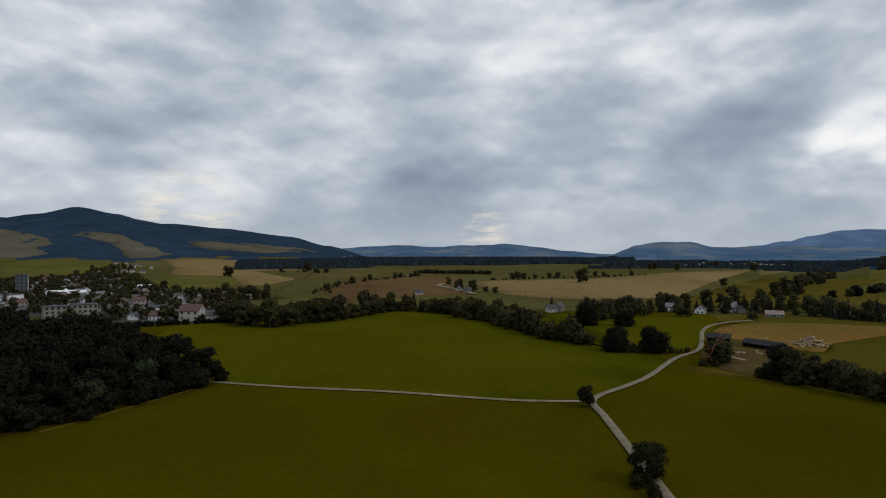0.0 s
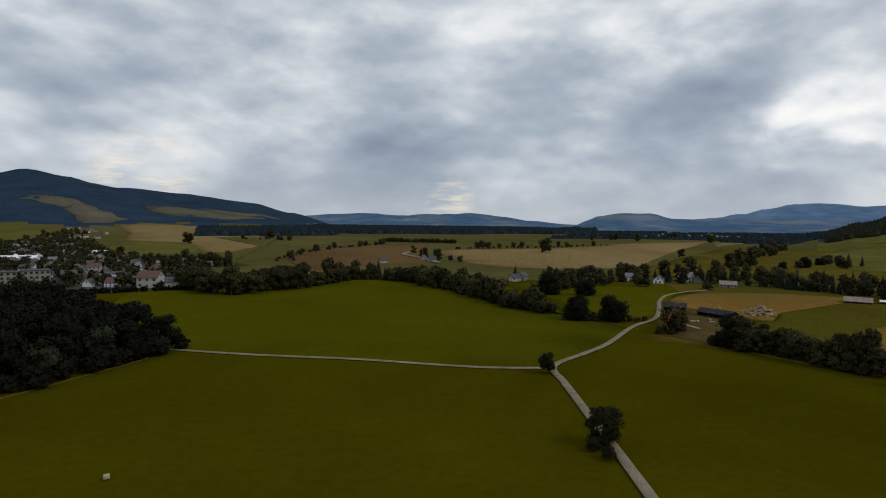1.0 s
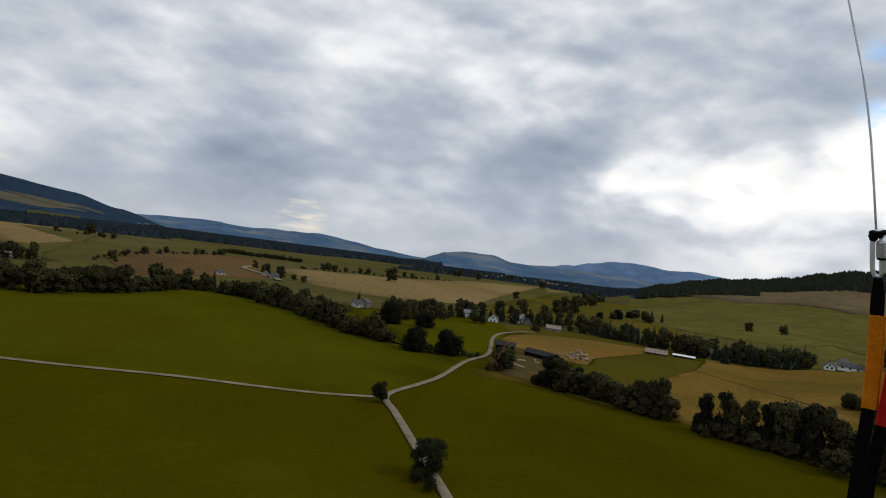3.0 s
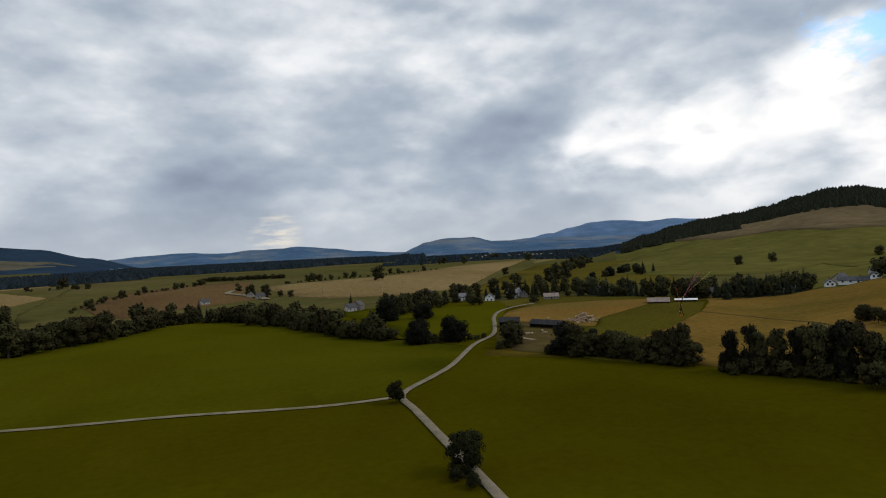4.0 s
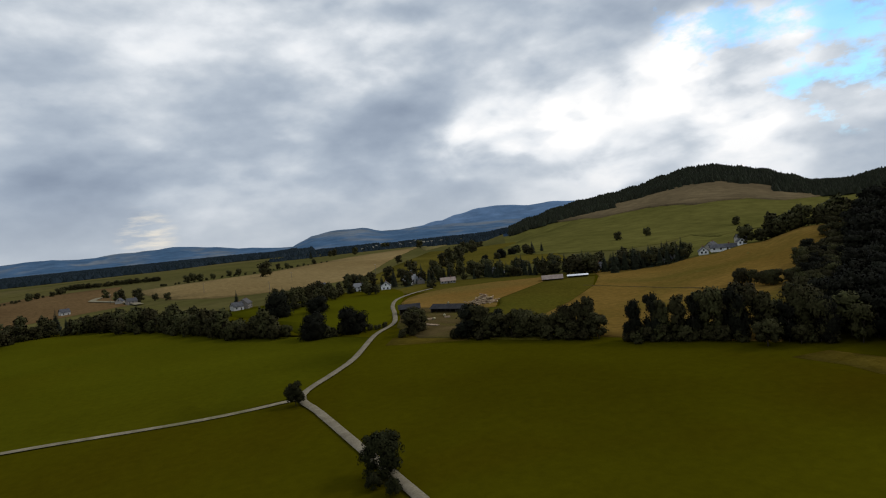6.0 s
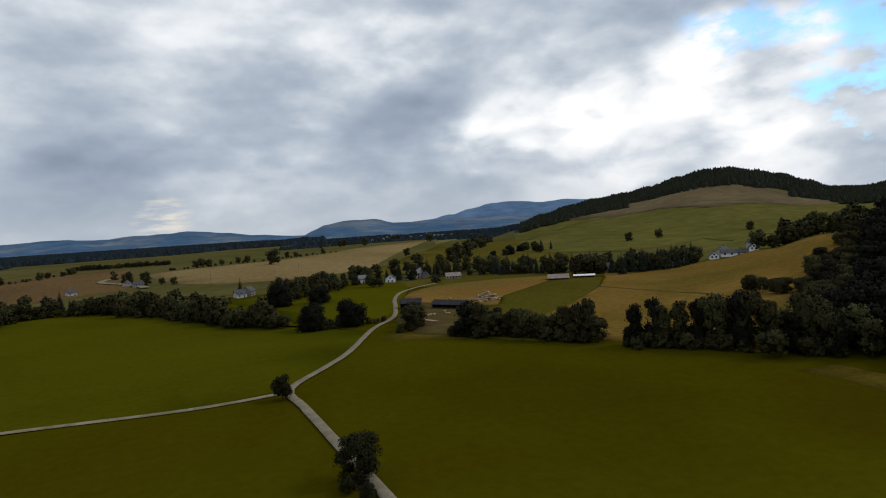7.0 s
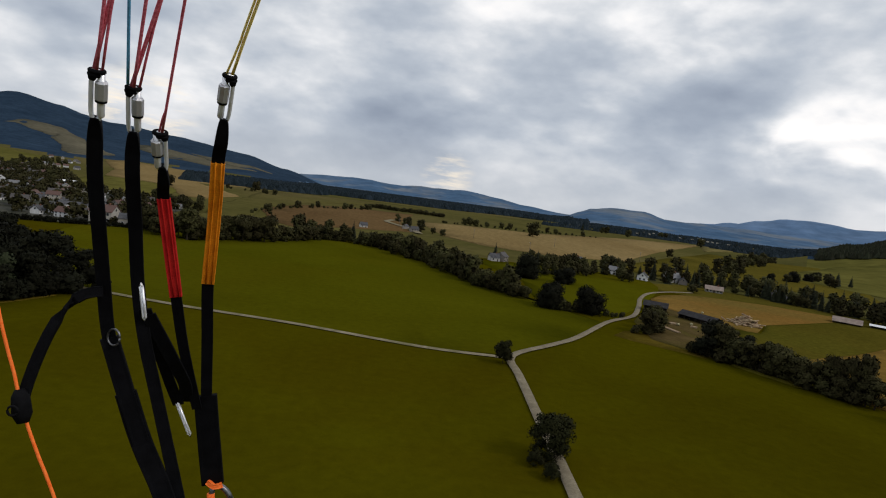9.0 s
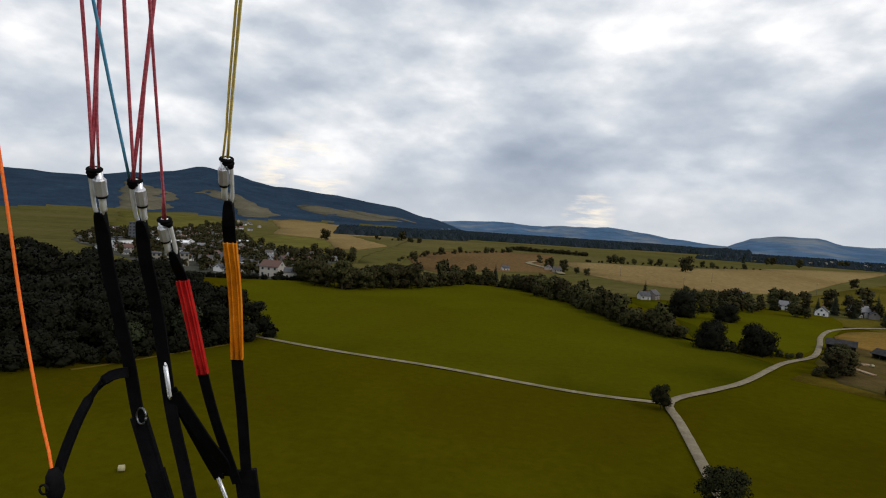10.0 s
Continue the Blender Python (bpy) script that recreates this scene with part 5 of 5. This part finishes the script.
def quick_link(parent, top, bottom, across, size=0.0037):
    """A long steel maillon with its knurled barrel nut on one arm, held by a rubber ring."""
    up = Vector((0, 0, EYE_Z))
    t, b = Vector(top), Vector(bottom)
    d = (t - b).normalized()
    a = Vector(across)
    a = (a - a.dot(d) * d).normalized()
    half = (t - b).length / 2
    mid = (t + b) / 2 + up
    bm = bmesh.new()
    pts = []
    for k in range(29):
        ang = 2 * math.pi * k / 28
        c, s = math.cos(ang), math.sin(ang)
        pts.append(mid + a * size * max(-1, min(1, 1.35 * c)) * (1 - 0.22 * abs(s) ** 3) + d * half * max(-1, min(1, 1.12 * s)))
    tube(bm, pts, 0.0019, 10)
    link = part("maillon", bm, STEEL, parent, "polished steel maillon", smooth=True)
    c = mid + a * size
    bm = bmesh.new()
    tube(bm, [c - d * half * 0.86, c - d * half * 0.80, c - d * half * 0.2, c + d * half * 0.9], [0.0022, 0.0030, 0.0030, 0.0029], 12)
    part("threaded_arm", bm, STEEL, link, smooth=True)
    bm = bmesh.new()
    tube(bm, [c - d * half * 0.14, c - d * half * 0.11, c + d * half * 0.55, c + d * half * 0.64], [0.0046, 0.0051, 0.0051, 0.0036], 8)
    part("barrel_nut", bm, ALLOY, link)
    bm = bmesh.new()
    tube(bm, [c - d * half * 0.25, c - d * half * 0.23, c - d * half * 0.15, c - d * half * 0.13], [0.0036, 0.0045, 0.0047, 0.0036], 12)
    part("collar", bm, RUBBER, link, smooth=True)
    bm = bmesh.new()
    for s, off, wide in ((0.84, -0.0008, 0.0042), (0.99, 0.0004, 0.0051)):
        pts = [mid + a * off + d * half * s + wide * (math.cos(x) * a + 0.7 * math.sin(x) * a.cross(d)) for x in (2 * math.pi * k / 16 for k in range(17))]
        tube(bm, pts, 0.0019, 7)
    e = mid - a * size * 0.8
    tube(bm, [e + d * half * 0.98, e + d * half * 0.9, e + d * half * 0.66, e + d * half * 0.58], [0.0022, 0.0034, 0.0030, 0.0016], 10)
    part("rubber_ring", bm, RUBBER, link, smooth=True)
    return link


def small_link(parent, top, bottom):
    up = Vector((0, 0, EYE_Z))
    bm = bmesh.new()
    t, b = Vector(top) + up, Vector(bottom) + up
    d = (t - b).normalized()
    a = d.cross((0.2, 1, 0)).normalized() * 0.0014
    tube(bm, [t - a, b - a, b - d * 0.003, b + a, t + a, t + d * 0.003, t - a], 0.0013, 8)
    return part("shackle", bm, STEEL, parent, "bright steel shackle", smooth=True)


def stitched_sleeve(name, points, width, material, parent, across, label):
    """A coloured sleeve over a strap with raised lengthwise seams."""
    sleeve = strap(name, points, width, material, parent, across, 0.0062, label)
    for off in (-0.1, 0.32):
        line = [Vector(p) + Vector(across).normalized() * width * off + Vector((0.04, -1, 0)).normalized() * 0.0032 for p in points]
        cord("seam", line, 0.0009, material, sleeve, step=0.03, sides=5)
    return sleeve


FACE = (1.0, 0.28, 0.0)
left = tagged(new("paraglider_riser"), "black paraglider risers with orange and red sleeves and steel maillons", "riser")
left.location = LEFT_RISER
# front riser, orange sleeve
A = [(-0.166, 0.572, 0.052), (-0.169, 0.580, 0.026), (-0.175, 0.595, 0.006), (-0.183, 0.626, -0.056), (-0.191, 0.651, -0.127), (-0.192, 0.671, -0.196), (-0.191, 0.690, -0.283), (-0.184, 0.699, -0.342), (-0.179, 0.705, -0.386)]
strap("strap", A, 0.0125, WEB_BLACK, left, FACE, taper=True)
stitched_sleeve("sleeve", A[2:5], 0.0135, WEB_ORANGE, left, FACE, "orange woven sleeve")
strap("strap", [(-0.193, 0.688, -0.270), (-0.190, 0.693, -0.300), (-0.185, 0.699, -0.342), (-0.179, 0.705, -0.388)], 0.026, WEB_BLACK, left, FACE, 0.006)
# second riser, red sleeve
B = [(-0.213, 0.556, 0.000), (-0.216, 0.570, -0.020), (-0.222, 0.589, -0.036), (-0.218, 0.606, -0.088), (-0.213, 0.620, -0.139), (-0.209, 0.647, -0.204), (-0.200, 0.683, -0.285)]
strap("strap", B, 0.0110, WEB_BLACK, left, FACE, taper=True)
stitched_sleeve("sleeve", B[2:5], 0.0125, WEB_RED, left, FACE, "red woven sleeve")
# third and rear risers
C = [(-0.232, 0.535, 0.028), (-0.237, 0.551, -0.013), (-0.242, 0.578, -0.066), (-0.243, 0.596, -0.124), (-0.234, 0.601, -0.182), (-0.216, 0.605, -0.252), (-0.186, 0.598, -0.344), (-0.165, 0.592, -0.410)]
D = [(-0.249, 0.503, 0.034), (-0.257, 0.525, -0.016), (-0.261, 0.547, -0.066), (-0.264, 0.570, -0.122), (-0.261, 0.584, -0.180), (-0.243, 0.589, -0.237), (-0.224, 0.591, -0.289), (-0.198, 0.590, -0.341), (-0.178, 0.588, -0.395)]
strap("strap", C, 0.0125, WEB_BLACK, left, FACE, taper=True)
strap("strap", D, 0.0125, WEB_BLACK, left, FACE, taper=True)
strap("strap", D[5:], 0.020, WEB_BLACK, left, FACE, 0.005)
strap("keeper", D[4:7], 0.0165, WEB_BLACK, left, FACE, 0.0068, "black elastic keeper on the rear riser")
# eyelet on the rear riser
bm = bmesh.new()
tube(bm, [Vector((-0.255, 0.580, -0.178 + EYE_Z)) + 0.0066 * Vector((math.cos(x), -0.25 * math.cos(x), 1.25 * math.sin(x))) for x in (2 * math.pi * k / 16 for k in range(17))], 0.0011, 7)
part("eyelet", bm, GUNMETAL, left, "dark metal eyelet", smooth=True)
BACK = (-1.0, -0.28, 0.0)
for top, bottom, side in (((-0.158, 0.552, 0.086), (-0.167, 0.575, 0.046), BACK), ((-0.210, 0.539, 0.026), (-0.214, 0.560, -0.008), BACK), ((-0.228, 0.519, 0.060), (-0.233, 0.537, 0.022), FACE), ((-0.243, 0.488, 0.066), (-0.249, 0.504, 0.028), FACE)):
    quick_link(left, top, bottom, side)
small_link(left, (-0.236, 0.588, -0.126), (-0.232, 0.592, -0.158))
small_link(left, (-0.222, 0.676, -0.276), (-0.205, 0.680, -0.316))
# speed system straps between the two shackles
strap("speed_strap", [(-0.233, 0.594, -0.150), (-0.229, 0.621, -0.193), (-0.224, 0.657, -0.248), (-0.220, 0.678, -0.280)], 0.012, WEB_BLACK, left, FACE)
strap("speed_strap", [(-0.230, 0.596, -0.156), (-0.212, 0.629, -0.214), (-0.208, 0.660, -0.250), (-0.213, 0.680, -0.276)], 0.014, WEB_BLACK, left, FACE)
cord("speed_cord", [(-0.231, 0.598, -0.160), (-0.220, 0.640, -0.215), (-0.214, 0.676, -0.272)], 0.0010, CORD_GREY, left)
# brake strap, its pulley and the orange brake cord
strap("brake_strap", [(-0.262, 0.566, -0.130), (-0.272, 0.564, -0.132), (-0.284, 0.562, -0.139), (-0.297, 0.556, -0.160), (-0.305, 0.548, -0.188), (-0.310, 0.541, -0.216), (-0.311, 0.535, -0.236)], 0.0105, WEB_BLACK, left, (0.5, 0.2, 0.8), 0.004)
bm = bmesh.new()
tube(bm, [Vector((-0.314, 0.535, -0.222 + EYE_Z)), Vector((-0.312, 0.534, -0.228 + EYE_Z)), Vector((-0.309, 0.533, -0.244 + EYE_Z)), Vector((-0.307, 0.532, -0.252 + EYE_Z))], [0.004, 0.0075, 0.0085, 0.005], 10)
pulley = part("pulley", bm, RUBBER, left, "black brake pulley", smooth=True)
bm = bmesh.new()
tube(bm, [Vector((-0.309, 0.519, -0.236 + EYE_Z)) + 0.0045 * Vector((math.cos(x), 0, math.sin(x))) for x in (2 * math.pi * k / 12 for k in range(13))], 0.0011, 6)
part("pulley_ring", bm, RUBBER, pulley, smooth=True)
cord("brake_cord", [(-0.420, 0.520, 0.300), (-0.375, 0.527, 0.060), (-0.352, 0.530, -0.066), (-0.332, 0.534, -0.164), (-0.319, 0.534, -0.206), (-0.308, 0.532, -0.241), (-0.291, 0.532, -0.284), (-0.277, 0.533, -0.318), (-0.247, 0.534, -0.400)], 0.0015, CORD_ORANGE, left, "orange brake cord")
# orange loop and carabiner at the foot of the front riser
strap("loop", [(-0.184, 0.700, -0.384), (-0.175, 0.697, -0.388), (-0.166, 0.700, -0.386)], 0.006, CORD_ORANGE, left, (0.1, 0.2, 1), 0.006, "orange retaining loop")
bm = bmesh.new()
ring = [Vector((-0.166, 0.706, -0.412 + EYE_Z)) + Vector((0.42, 0, -0.9)).normalized() * 0.022 * math.sin(x) + Vector((0.9, 0.1, 0.42)).normalized() * 0.011 * math.cos(x) for x in (2 * math.pi * k / 24 for k in range(25))]
tube(bm, ring, 0.0036, 9)
biner = part("carabiner", bm, GUNMETAL, left, "dark metal carabiner with an orange gate", smooth=True)
bm = bmesh.new()
tube(bm, [ring[k] + Vector((-0.0005, -0.001, 0)) for k in range(9, 16)], 0.0046, 9)
part("gate", bm, CORD_ORANGE, biner, smooth=True)
# lines to the wing
FRONT_LINES = (
    (CORD_YELLOW, 0.0014, [(-0.155, 0.548, 0.087), (-0.120, 0.491, 0.150), (0.030, 0.254, 0.405), (0.145, 0.073, 0.600)]),
    (CORD_YELLOW, 0.0011, [(-0.161, 0.550, 0.087), (-0.143, 0.523, 0.114), (-0.1226, 0.4895, 0.150), (0.0280, 0.2525, 0.405), (0.1430, 0.0715, 0.600)]),
    (CORD_PINK, 0.0012, [(-0.208, 0.537, 0.026), (-0.169, 0.462, 0.128), (-0.091, 0.315, 0.330), (0.012, 0.118, 0.600)]),
    (CORD_PINK, 0.0009, [(-0.211, 0.538, 0.026), (-0.2055, 0.5285, 0.037), (-0.2005, 0.5225, 0.046)]),
)
THIRD_LINES = (
    (CORD_PINK, 0.0014, [(-0.226, 0.516, 0.060), (-0.193, 0.458, 0.160), (-0.124, 0.341, 0.360), (-0.042, 0.201, 0.600)]),
    (CORD_PINK, 0.0017, [(-0.229, 0.518, 0.060), (-0.181, 0.467, 0.160), (-0.088, 0.368, 0.360), (0.023, 0.249, 0.600)]),
    (CORD_PINK, 0.0011, [(-0.223, 0.520, 0.060), (-0.204, 0.494, 0.108), (-0.181, 0.467, 0.160)]),
    (CORD_BLUE, 0.0013, [(-0.231, 0.516, 0.062), (-0.205, 0.446, 0.160), (-0.151, 0.306, 0.360), (-0.088, 0.138, 0.600)]),
)
REAR_LINES = (
    (CORD_PINK, 0.0014, [(-0.242, 0.486, 0.066), (-0.216, 0.442, 0.160), (-0.162, 0.346, 0.360), (-0.096, 0.230, 0.600)]),
    (CORD_PINK, 0.0017, [(-0.245, 0.488, 0.066), (-0.210, 0.448, 0.160), (-0.138, 0.364, 0.360), (-0.053, 0.264, 0.600)]),
    (CORD_PINK, 0.0011, [(-0.239, 0.489, 0.066), (-0.226, 0.469, 0.110), (-0.210, 0.448, 0.160)]),
)
for material, radius, points in (*FRONT_LINES, *THIRD_LINES, *REAR_LINES):
    cord("line", points, radius, material, left, step=0.03, sides=7)

# the other side
right = tagged(new("paraglider_riser"), "black paraglider riser with an orange sleeve and pale lines", "riser")
right.location = (-0.0075, 0.0105, 0.0)
FACE_R = (0.55, -0.83, 0.0)
R = [(1.320, -0.005, 0.036), (1.325, -0.003, 0.029), (1.335, 0.002, -0.001), (1.351, 0.011, -0.044), (1.364, 0.020, -0.085), (1.372, 0.028, -0.140), (1.378, 0.035, -0.191), (1.374, 0.042, -0.254), (1.360, 0.046, -0.330)]
strap("strap", R, 0.0102, WEB_BLACK, right, FACE_R, taper=True)
stitched_sleeve("sleeve", R[2:5], 0.0112, WEB_ORANGE, right, FACE_R, "orange woven sleeve")
S = [(1.312, -0.040, 0.040), (1.318, -0.036, -0.010), (1.326, -0.024, -0.040), (1.338, -0.012, -0.092), (1.353, 0.004, -0.142), (1.363, 0.014, -0.208), (1.356, 0.030, -0.300)]
strap("strap", S, 0.0100, WEB_BLACK, right, FACE_R, taper=True)
stitched_sleeve("sleeve", S[2:4], 0.0110, WEB_RED, right, FACE_R, "red woven sleeve")
strap("strap", [(1.300, -0.075, 0.070), (1.312, -0.062, -0.060), (1.330, -0.030, -0.180), (1.345, 0.000, -0.300)], 0.013, WEB_BLACK, right, FACE_R)
quick_link(right, (1.312, -0.007, 0.068), (1.322, -0.004, 0.032), FACE_R)
quick_link(right, (1.306, -0.046, 0.076), (1.312, -0.041, 0.040), FACE_R)
small_link(right, (1.366, 0.010, -0.166), (1.358, 0.012, -0.188))
cord("line", [(1.312, -0.006, 0.066), (1.310, 0.007, 0.148), (1.317, 0.025, 0.204), (1.332, 0.054, 0.269), (1.352, 0.092, 0.350), (1.402, 0.187, 0.550)], 0.0009, CORD_GREY, right, step=0.03)
cord("line", [(1.305, -0.046, 0.078), (1.304, -0.034, 0.150), (1.309, -0.012, 0.230), (1.325, 0.030, 0.340), (1.360, 0.110, 0.550)], 0.0009, CORD_GREY, right, step=0.03)
